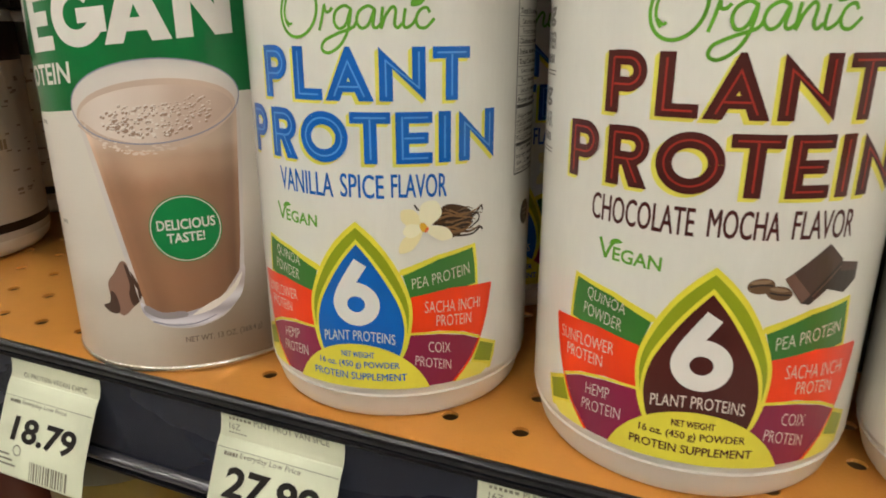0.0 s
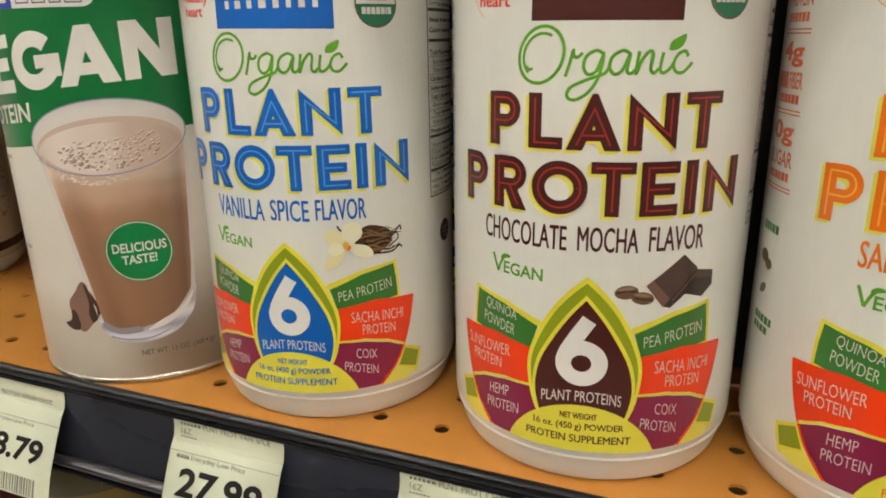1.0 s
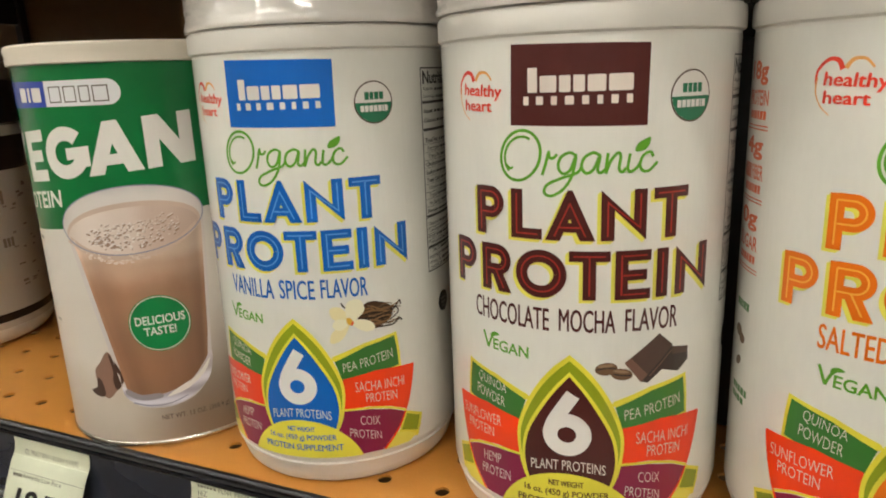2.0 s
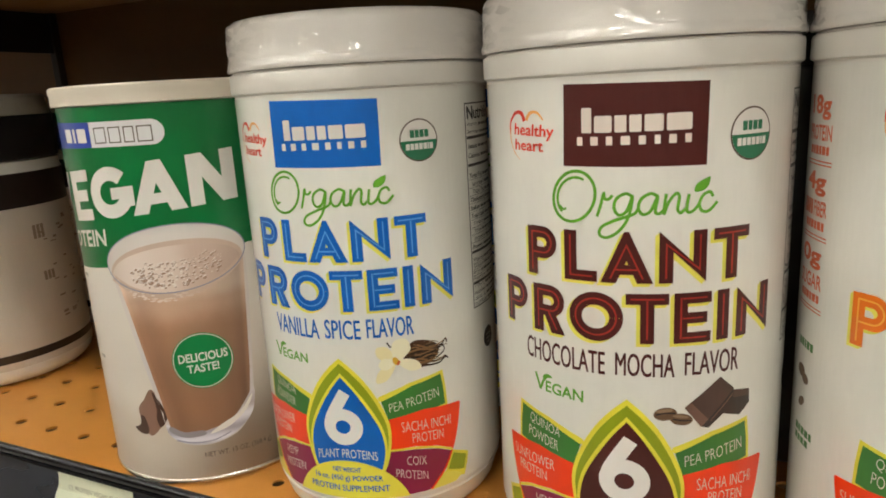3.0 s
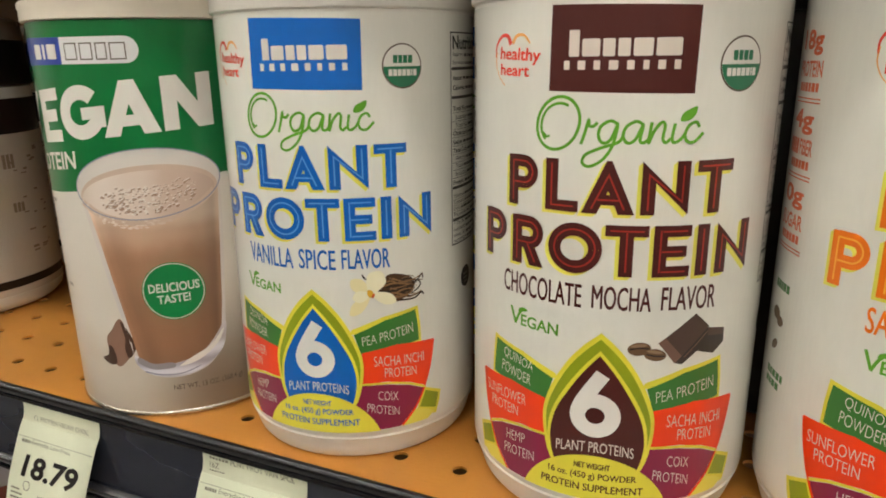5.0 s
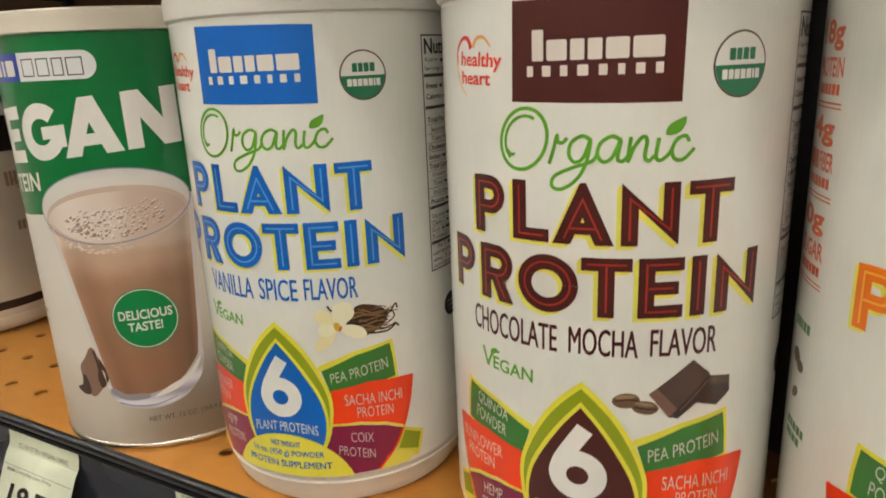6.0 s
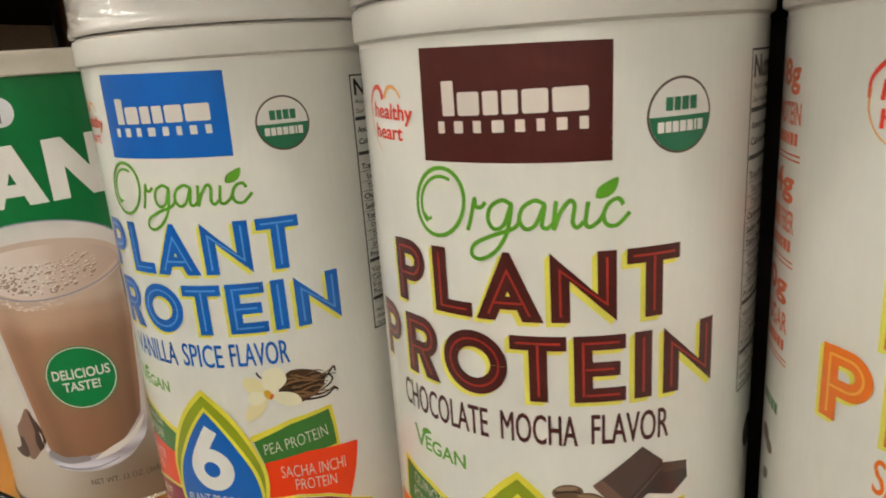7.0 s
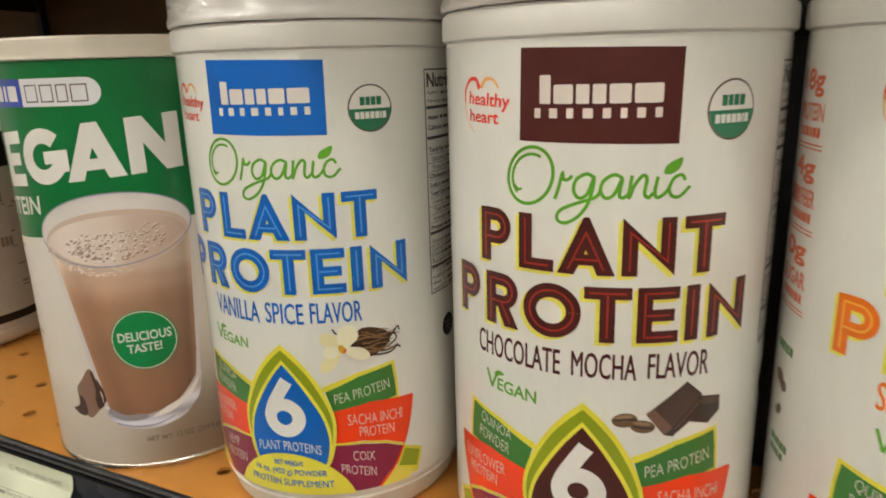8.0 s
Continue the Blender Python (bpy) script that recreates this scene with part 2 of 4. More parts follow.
def glyph(ch, x0, x1, z0, z1, s, blunt=0.18):
    """The pieces of a broad sans capital in a box: upright strokes of width s, level ones a little thinner."""
    h, xm, bar = z1 - z0, (x0 + x1) / 2, 0.84 * s
    stem = rect(x0, x0 + s, z0, z1)
    top, foot = rect(x0, x1, z1 - bar, z1), rect(x0, x1, z0, z0 + bar)
    if ch in "PR":
        zm = z0 + 0.36 * h + bar / 2
        t = z1 - bar / 2
        rad = (t - zm) / 2
        bowl = [(x0 + 0.5 * s, t)] + [(x1 - s / 2 - rad + rad * math.sin(a), zm + rad + rad * math.cos(a)) for a in (math.pi * k / 14 for k in range(15))] + [(x0 + 0.5 * s, zm)]
        out = [stem] + ribbon(bowl, 0.92 * s)
        if ch == "R":
            out.append([(x1 - 1.22 * s, z0), (x1, z0), (xm + 0.55 * s, zm), (xm - 0.55 * s, zm)])
        return out
    if ch == "L":
        return [stem, foot]
    if ch == "E":
        zc = (z0 + z1) / 2
        return [stem, top, foot, rect(x0, x1 - 0.3 * s, zc - bar / 2, zc + bar / 2)]
    if ch == "T":
        return [top, rect(xm - s / 2, xm + s / 2, z0, z1 - bar / 2)]
    if ch == "I":
        return [rect(xm - s / 2, xm + s / 2, z0, z1)]
    if ch in "AV":
        w, tip = 1.13 * s, blunt * s
        k = h / (xm - tip - x0)
        leg = [(x0, z0), (x0 + w, z0), (xm, z0 + k * (xm - x0 - w)), (xm, z1), (xm - tip, z1)]
        other = [(2 * xm - u, z) for u, z in leg[::-1]]
        if ch == "V":
            return [[(u, z0 + z1 - z) for u, z in q[::-1]] for q in (leg, other)]
        zb = z0 + 0.17 * h
        return [leg, other, [(x0 + 0.17 * h / k + 0.3 * w, zb), (2 * xm - x0 - 0.17 * h / k - 0.3 * w, zb), (2 * xm - x0 - (0.17 * h + bar) / k - 0.3 * w, zb + 0.9 * bar), (x0 + (0.17 * h + bar) / k + 0.3 * w, zb + 0.9 * bar)]]
    if ch == "N":
        if blunt > 0.3:
            return [stem, rect(x1 - s, x1, z0, z1), [(x0, z1), (x0, z1 - 0.2 * s), (x1 - 1.1 * s, z0), (x1, z0), (x1, z0 + 0.2 * s), (x0 + 1.1 * s, z1)]]
        m = 0.60 * h / (x1 - x0 - s)
        return [[(x0, z0), (x0 + s, z0), (x0 + s, z1 - m * s), (x0, z1)], [(x1, z1), (x1 - s, z1), (x1 - s, z0 + m * s), (x1, z0)],
                [(x0, z1), (x0 + s, z0 + m * (x1 - x0 - s)), (x1, z0), (x1 - s, z1 - m * (x1 - x0 - s))]]
    ru, rz, zc = (x1 - x0) / 2 - s / 2, h / 2 - s / 2, (z0 + z1) / 2
    if ch == "G":
        return ribbon([(xm + ru * math.cos(a), zc + rz * math.sin(a)) for a in (math.radians(42 + 290 * k / 26) for k in range(27))], s) + [rect(xm + 0.02 * (x1 - x0), x1, zc - 0.62 * bar, zc + 0.38 * bar), rect(x1 - s, x1, zc - 0.30 * h, zc)]
    return ribbon([(xm + ru * math.cos(a), zc + rz * math.sin(a)) for a in (2 * math.pi * k / 36 for k in range(36))], s, closed=True)


def inner_lines(ch, x0, x1, z0, z1, s):
    """The fine lines that run inside the strokes of such a capital."""
    h, xm, bar, e = z1 - z0, (x0 + x1) / 2, 0.84 * s, 0.34 * s
    l, r, t, b = x0 + s / 2, x1 - s / 2, z1 - bar / 2, z0 + bar / 2
    if ch in "PR":
        zm = z0 + 0.36 * h + bar / 2
        rad = (t - zm) / 2
        out = [[(l, z0 + e), (l, t)], [(l, t)] + [(x1 - s / 2 - rad + rad * math.sin(a), zm + rad + rad * math.cos(a)) for a in (math.pi * k / 14 for k in range(15))] + [(l + 0.4, zm)]]
        return out + ([[(xm, zm), (x1 - 0.72 * s, z0 + e)]] if ch == "R" else [])
    if ch == "L":
        return [[(l, z1 - e), (l, b), (x1 - e, b)]]
    if ch == "E":
        return [[(l, z0 + e), (l, z1 - e)]] + [[(l + 0.5, z), (end - e, z)] for z, end in ((t, x1), ((z0 + z1) / 2, x1 - 0.3 * s), (b, x1))]
    if ch == "T":
        return [[(x0 + e, t), (x1 - e, t)], [(xm, t - 0.4), (xm, z0 + e)]]
    if ch == "I":
        return [[(xm, z0 + e), (xm, z1 - e)]]
    if ch == "A":
        return [[(x0 + 0.72 * s, z0 + e), (xm, z1 - s), (x1 - 0.72 * s, z0 + e)], [(xm - 0.2 * (x1 - x0), z0 + 0.17 * h + 0.45 * bar), (xm + 0.2 * (x1 - x0), z0 + 0.17 * h + 0.45 * bar)]]
    if ch == "N":
        return [[(l, z0 + e), (l, z1 - 0.95 * s), (r, z0 + 0.95 * s), (r, z1 - e)]]
    ru, rz = (x1 - x0) / 2 - s / 2, h / 2 - s / 2
    return [[(xm + ru * math.cos(a), (z0 + z1) / 2 + rz * math.sin(a)) for a in (2 * math.pi * k / 36 for k in range(37))]]


def broad_letter(ch, x0, x1, z0, z1, s, rise=0.0, blunt=0.18):
    """Polygons of a broad capital, each a hair over the one before."""
    return [([(u, z + rise * (u - x0)) for u, z in q], 0.002 * n) for n, q in enumerate(glyph(ch, x0, x1, z0, z1, s, blunt))]


def shifted(polys, steps):
    """The same letter pressed again, aside and below."""
    return [([(u + du, z + dz) for u, z in q], lift + 0.012 * n) for n, (du, dz) in enumerate(steps) for q, lift in polys]


FONT = bpy.data.curves.new("lettering", "FONT")
GLYPHS = {}


def lettered(text, corners, bold=0.0):
    """Built-in letters stretched between four corners: bottom left, bottom right, top right, top left."""
    key = (text, bold)
    if key not in GLYPHS:
        FONT.body, FONT.size, FONT.offset, FONT.resolution_u = text, 1.0, bold, 3
        ob = bpy.data.objects.new("lettering", FONT)
        scene.collection.objects.link(ob)
        bpy.context.view_layer.update()
        me = ob.to_mesh()
        verts = [(v.co.x, v.co.y) for v in me.vertices]
        faces = [list(p.vertices) for p in me.polygons]
        ob.to_mesh_clear()
        bpy.data.objects.remove(ob)
        GLYPHS[key] = (verts, faces)
    verts, faces = GLYPHS[key]
    lo = [min(v[k] for v in verts) for k in (0, 1)]
    hi = [max(v[k] for v in verts) for k in (0, 1)]
    bl, br, tr_, tl = corners
    out = []
    for x, y in verts:
        a, b = (x - lo[0]) / (hi[0] - lo[0]), (y - lo[1]) / (hi[1] - lo[1])
        out.append(tuple((1 - b) * ((1 - a) * bl[k] + a * br[k]) + b * ((1 - a) * tl[k] + a * tr_[k]) for k in (0, 1)))
    return [[out[i] for i in f] for f in faces]


def line_of(u0, u1, z, h, slope=0.0):
    """Four corners of a line of text."""
    d = slope * (u1 - u0)
    return [(u0, z), (u1, z + d), (u1, z + h + d), (u0, z + h)]


def rolled(name, polys, radius, layer, material, step=2.2):
    """Flat polygons wrapped round an upright body of that radius (mm), raised by so many thin layers."""
    bm = bmesh.new()
    for poly in polys:
        lift = 0.0
        if isinstance(poly, tuple):   # a polygon raised a hair over the strokes that it crosses
            poly, lift = poly
        bm.faces.new([bm.verts.new((u, z, lift)) for u, z in poly])
    bmesh.ops.remove_doubles(bm, verts=bm.verts[:], dist=0.0005)
    big = [f for f in bm.faces if len(f.verts) > 4]
    if big:
        bmesh.ops.triangulate(bm, faces=big, ngon_method="EAR_CLIP")
    us = [v.co.x for v in bm.verts]
    k = math.floor(min(us) / step) + 1
    while k * step < max(us):
        bmesh.ops.bisect_plane(bm, geom=bm.verts[:] + bm.edges[:] + bm.faces[:], plane_co=(k * step, 0, 0), plane_no=(1, 0, 0))
        k += 1
    for v in bm.verts:
        a = v.co.x / radius
        r = (radius + 0.07 * layer + v.co.z) * MM
        v.co = Vector((r * math.sin(a), -r * math.cos(a), v.co.y * MM))
    me = bpy.data.meshes.new(name)
    bm.normal_update()
    out = [f for f in bm.faces if f.normal.x * f.calc_center_median().x + f.normal.y * f.calc_center_median().y < 0]
    bmesh.ops.reverse_faces(bm, faces=out)
    bm.to_mesh(me)
    bm.free()
    me.materials.append(material)
    return me


# ---- room ----
def structure(name, bm, material, label, category):
    ob = new(name, mesh_of(name, bm, material, smooth=False))
    return tagged(ob, label, category, kind="structure")


HX, HY = 7.0, -12.0   # half the hall's width and its far end
structure("floor", box_bm(-HX, HX, HY, 0.7, -0.1, 0.0), FLOOR_M, "pale speckled vinyl shop floor", "floor")
structure("ceiling", box_bm(-HX, HX, HY, 0.7, 3.4, 3.5), CEIL_M, "off-white board ceiling over the shop", "ceiling")
structure("wall_north", box_bm(-HX, HX, 0.55, 0.7, 0.0, 3.4), WALL_M, "plain painted wall behind the shelving", "wall")
structure("wall_south", box_bm(-HX, HX, HY - 0.15, HY, 0.0, 3.4), WALL_M, "plain painted wall across the shop", "wall")
structure("wall_west", box_bm(-HX - 0.15, -HX, HY, 0.7, 0.0, 3.4), WALL_M, "plain painted end wall of the shop", "wall")
structure("wall_east", box_bm(HX, HX + 0.15, HY, 0.7, 0.0, 3.4), WALL_M, "plain painted end wall of the shop", "wall")
# unseen wall, added to keep low lamp light off the shelving
structure("wall_blocker", box_bm(-HX + 1.0, HX - 1.0, -2.45, -2.3, 0.0, 1.95), SHADE_M, "plain brown wall added across the aisle to block low light", "wall")


def ceiling_light(x, y):
    t = thing("ceiling_light", x, y, 3.4, 0, "white enamel strip light with two lit tubes", "ceiling light", "aisle strip lights")
    part("lamp_body", box_bm(-0.62, 0.62, -0.07, 0.07, -0.05, 0.0, 0.008), LAMP_BODY, t)
    for dy in (-0.035, 0.035):
        part("tube", rod_bm([(-0.58, dy, -0.072), (0.58, dy, -0.072)], 0.016, 12), TUBE, t, "glowing fluorescent tube")


for lx in (-5.2, -3.3, -1.4, 0.5, 2.4, 4.3):
    for ly in (-0.9, -2.9, -5.2, -7.6, -10.2):
        ceiling_light(lx, ly)


# ---- shelving ----
X0, X1 = -1.25, 0.75
PITCH = 0.02615


def perforated_deck(t, z):
    """A steel deck with a square grid of round holes punched through it."""
    bm = bmesh.new()
    y_rows = [-0.0337 + 0.0243 * k for k in range(17)]
    xs = [-0.0485 + PITCH * k for k in range(-46, 31)]
    n = 12
    hole = [(math.cos(2 * math.pi * k / n + math.pi / n), math.sin(2 * math.pi * k / n + math.pi / n)) for k in range(n)]
    for cy in y_rows:
        for cx in xs:
            hx, hy = PITCH / 2, 0.01215
            ring, edge, low = [], [], []
            for c, s in hole:
                k = 1 / max(abs(c), abs(s))
                ring.append(bm.verts.new((cx + 0.0031 * c, cy + 0.0031 * s, z)))
                low.append(bm.verts.new((cx + 0.0033 * c, cy + 0.0033 * s, z - 0.0014)))
                edge.append(bm.verts.new((cx + hx * c * k, cy + hy * s * k, z)))
            corner = [bm.verts.new((cx + hx * a, cy + hy * b, z)) for a, b in ((1, 1), (-1, 1), (-1, -1), (1, -1))]
            for k in range(n):
                j = (k + 1) % n
                bm.faces.new((ring[k], edge[k], edge[j], ring[j]))
                bm.faces.new((ring[j], low[j], low[k], ring[k]))
            for q, (a, b) in enumerate(((0, 1), (3, 4), (6, 7), (9, 10))):
                bm.faces.new((edge[a], corner[q], edge[b]))
    bmesh.ops.remove_doubles(bm, verts=bm.verts[:], dist=0.00002)
    return part("deck", bm, SHELF_PAINT, t, "tan painted steel deck with punched holes", smooth=False)


def shelf(z, label):
    t = thing("shelf", 0, 0, z, 0, label, "shelf", "shelves of the bay")
    deck = perforated_deck(t, 0.0)
    xa, xb = -0.0485 - 46.5 * PITCH, -0.0485 + 30.5 * PITCH
    part("front_flange", box_bm(xa, xb, -0.0537, -0.04586, -0.030, 0.0), SHELF_PAINT, t, smooth=False)
    part("rear_flange", box_bm(xa, xb, 0.3670, 0.3690, -0.030, -0.0005), SHELF_PAINT, t, smooth=False)
    for sx in (xa + 0.02, -0.61, xb - 0.02):
        part("stiffener", box_bm(sx - 0.01, sx + 0.01, -0.045, 0.366, -0.028, -0.0016), SHELF_PAINT, t, smooth=False)
    return t, xa, xb


main_shelf, XA, XB = shelf(SHELF, "tan perforated steel shelf carrying the protein tubs")


def ticket_rail(z):
    t = thing("ticket_rail", 0, 0, z, 0, "black plastic price ticket rail along the shelf front", "ticket rail")
    bead = [(-0.0538, 0.0002), (-0.0542, 0.0010), (-0.0552, 0.0014), (-0.0564, 0.0011), (-0.0572, 0.0001), (-0.0574, -0.0014), (-0.0571, -0.0026), (-0.0564, -0.0031), (-0.0540, -0.0031)]
    part("bead", extrude_bm(bead, XA, XB), RAIL_BLACK, t, "glossy black rounded top edge")
    face = [(-0.0540, -0.0033), (-0.0562, -0.0033), (-0.0562, -0.0080), (-0.0570, -0.0150), (-0.0578, -0.0230), (-0.0594, -0.0366), (-0.0604, -0.0413), (-0.0540, -0.0413)]
    part("channel", extrude_bm(face, XA, XB), RAIL_NAVY, t, "dark blue-black ticket channel")
    ridge = [(-0.0563, -0.0034), (-0.0573, -0.0036), (-0.0577, -0.0044), (-0.0576, -0.0052), (-0.0570, -0.0057), (-0.0563, -0.0058)]
    part("upper_ridge", extrude_bm(ridge, XA, XB), RAIL_BLACK, t, "glossy black ridge under the bead")
    rib = [(-0.0600, -0.0366), (-0.0616, -0.0370), (-0.0628, -0.0382), (-0.0632, -0.0396), (-0.0628, -0.0410), (-0.0618, -0.0419), (-0.0604, -0.0421)]
    part("lower_rib", extrude_bm(rib, XA, XB), RAIL_CLEAR, t, "glossy rounded lower rib")
    part("lower_lip", extrude_bm([(-0.0604, -0.0422), (-0.0634, -0.0422), (-0.0636, -0.0432), (-0.0604, -0.0434)], XA, XB), RAIL_BLACK, t)


ticket_rail(SHELF)

structure("back_panel", box_bm(X0 - 1.0, X1 + 1.0, 0.372, 0.386, 0.1, 2.1), BACK_PANEL, "dark brown steel back panel of the shelving", "back panel")


UNDER_PAINT = surface("dull_brown_shelf_enamel", srgb(132, 108, 66), 0.55, vary=0.18, scale=8, bump=0.0003, bump_scale=200)


def upper_shelf():
    z = SHELF + 0.292
    t = thing("upper_shelf", 0, 0, z, 0, "dull brown steel shelf above with a plain underside", "shelf", "shelves of the bay")
    part("deck", box_bm(XA, XB, -0.083, 0.3715, 0.0, 0.0015), UNDER_PAINT, t, smooth=False)
    part("front_flange", box_bm(XA, XB, -0.085, -0.0832, -0.03, 0.0015), UNDER_PAINT, t, smooth=False)


upper_shelf()


def bracket(x):
    t = thing("shelf_bracket", x, 0.36, SHELF, 0, "dark steel shelf bracket hooked into an upright", "bracket")
    bm = extrude_bm([(0.002, 0.2915), (-0.33, 0.2915), (-0.33, 0.280), (-0.20, 0.246), (0.002, 0.243)], -0.0015, 0.0015)
    part("blade", bm, DARK_STEEL, t, smooth=False)
    part("upright", box_bm(-0.006, 0.006, 0.002, 0.0118, -0.25, 0.60, 0.001), DARK_STEEL, t, smooth=False)


bracket(-0.79)


# ---- the protein tub ----
R_TUB = 51.6
TUB_PROFILE = [(0, 1.2), (42, 1.2), (45.2, 0.0), (47.2, 0.4), (48.2, 1.8), (49.2, 5.0), (50.2, 8.6), (50.8, 9.8), (50.95, 10.2), (50.3, 10.6), (50.4, 11.3), (51.2, 12.4), (51.4, 14), (51.4, 168.5), (51.4, 172.6), (51.9, 173.0), (52.5, 173.3), (52.7, 173.9), (52.6, 179.6), (52.3, 180.5), (51.4, 180.8), (51.3, 181.3), (49.0, 181.4), (0, 181.4)]
LID_PROFILE = [(0, 181.5), (51.9, 181.5), (52.9, 181.6), (53.2, 182.1), (53.2, 183.4), (52.7, 184.6), (52.45, 186.0), (52.2, 196.8), (51.7, 198.5), (50.4, 199.7), (48.6, 200.0), (45.5, 199.2), (0, 199.0)]
ORGANIC = [
    [(-8.9, 131.6), (-7.8, 135), (-6.9, 138.5), (-6.6, 137.0), (-5.4, 136.9), (-4.3, 138.0)],
    [(1.3, 137.6), (-0.6, 138.5), (-3.2, 137.0), (-3.9, 134.2), (-2.6, 132.2), (-0.4, 133.2), (1.3, 137.4), (0.2, 131.6), (-2.4, 127.4), (-6.0, 125.3), (-8.2, 126.2), (-7.4, 128.6), (-3.4, 130.6), (1.6, 132.4), (3.0, 134.2)],
    [(8.3, 137.5), (6.4, 138.4), (3.8, 136.9), (3.0, 134.2), (4.3, 132.3), (6.4, 133.3), (8.3, 137.3), (7.7, 133.2), (8.7, 132.4), (10.0, 133.4)],
    [(10.7, 138.2), (10.1, 132.5), (11.4, 135.6), (13.4, 138.1), (14.4, 137.2), (14.0, 133.6), (14.9, 132.4), (16.2, 133.6)],
    [(17.2, 137.8), (16.6, 133.6), (17.4, 132.4), (19.2, 133.4), (20.4, 135.2)],
    [(24.4, 136.6), (23.4, 138.0), (21.4, 137.2), (20.3, 134.8), (21.0, 132.7), (23.2, 132.5), (25.8, 135.0)],
]
PLANT = (("P", -33.9, -22.1), ("L", -19.5, -9.0), ("A", -8.0, 7.4), ("N", 9.0, 23.0), ("T", 25.2, 37.5))
PROTEIN = (("P", -46.6, -34.8), ("R", -32.0, -19.7), ("O", -18.0, -1.2), ("T", -0.5, 12.1), ("E", 13.6, 25.0), ("I", 26.8, 31.2), ("N", 33.8, 47.7))
SHEETS = {}


def blocks(widths, u0, u1, z0, z1, gap):
    """A row of plain blocks that stands for a brand name."""
    total = sum(widths) + gap * (len(widths) - 1)
    k, u, out = (u1 - u0) / total, u0, []
    for w in widths:
        c = min(w * k, z1 - z0) * 0.08
        a, b = u, u + w * k
        out.append([(a + c, z0), (b - c, z0), (b, z0 + c), (b, z1 - c), (b - c, z1), (a + c, z1), (a, z1 - c), (a, z0 + c)])
        u = b + gap * k
    return out


def art(name, polys, layer, colour, parent, label=""):
    """One printed element of the tub's label; the same print on several tubs shares its mesh."""
    key = (name, colour, label, tuple(polys[0][0]) if polys else None)
    if key not in SHEETS:
        SHEETS[key] = rolled(name, polys, R_TUB, layer, INKS[colour])
    return part(name, SHEETS[key], None, parent, label)


def pair(name, poly_set, layer, colour, parent, label=""):
    """The same element on both halves of the label, each a part of its own."""
    art(name, poly_set, layer, colour, parent, label)
    key = (name, colour, "other half")
    if key not in SHEETS:
        SHEETS[key] = rolled(name, [mirrored(q) for q in poly_set], R_TUB, layer, INKS[colour])
    part(name, SHEETS[key], None, parent, label)


def heavier(polys, d):
    """The same letters pressed twice, a little apart, for a bolder stroke."""
    return polys + [([(u + d, z) for u, z in q], 0.004) for q in polys] + [([(u + d / 2, z + d * 0.6) for u, z in q], 0.008) for q in polys]


def words(name, lines, layer, colour, parent, bold=0.0, press=0.0):
    """Each line of text a part of its own."""
    for text, corners in lines:
        key = (text, tuple(corners[0]), colour)
        if key not in SHEETS:
            polys = lettered(text, corners, bold)
            SHEETS[key] = rolled(name, heavier(polys, press) if press else polys, R_TUB, layer, INKS[colour])
        part(name, SHEETS[key], None, parent)


for nm, c in dict(blue=(10, 98, 188), blue_line=(92, 156, 226), brown=(78, 32, 30), brown_line=(164, 50, 40), orange=(236, 118, 22), orange_line=(250, 178, 70), lemon=(236, 228, 98), yellow=(232, 220, 70),
                  lime=(144, 158, 30), leaf_green=(58, 120, 48), script_green=(98, 164, 46), red=(244, 61, 10), plum=(136, 26, 66), print_white=(236, 232, 226), soft_white=(226, 216, 206), heart_red=(230, 66, 46), heart_gold=(236, 170, 96),
                  seal_brown=(92, 74, 62), seal_green=(38, 118, 82), black=(32, 30, 30), table_ink=(66, 63, 62), grey=(120, 116, 112), side_orange=(222, 104, 62), petal=(244, 239, 208), petal_shade=(240, 230, 180), pod_light=(134, 96, 58), petal_core=(226, 178, 60), pod=(74, 46, 24), pod_dark=(44, 28, 18),
                  cocoa=(80, 58, 50), cocoa_dark=(58, 45, 41), cocoa_edge=(118, 86, 72), bean=(112, 84, 60), bean_light=(150, 122, 94), shadow_print=(214, 206, 198)).items():
    ink(nm, c)


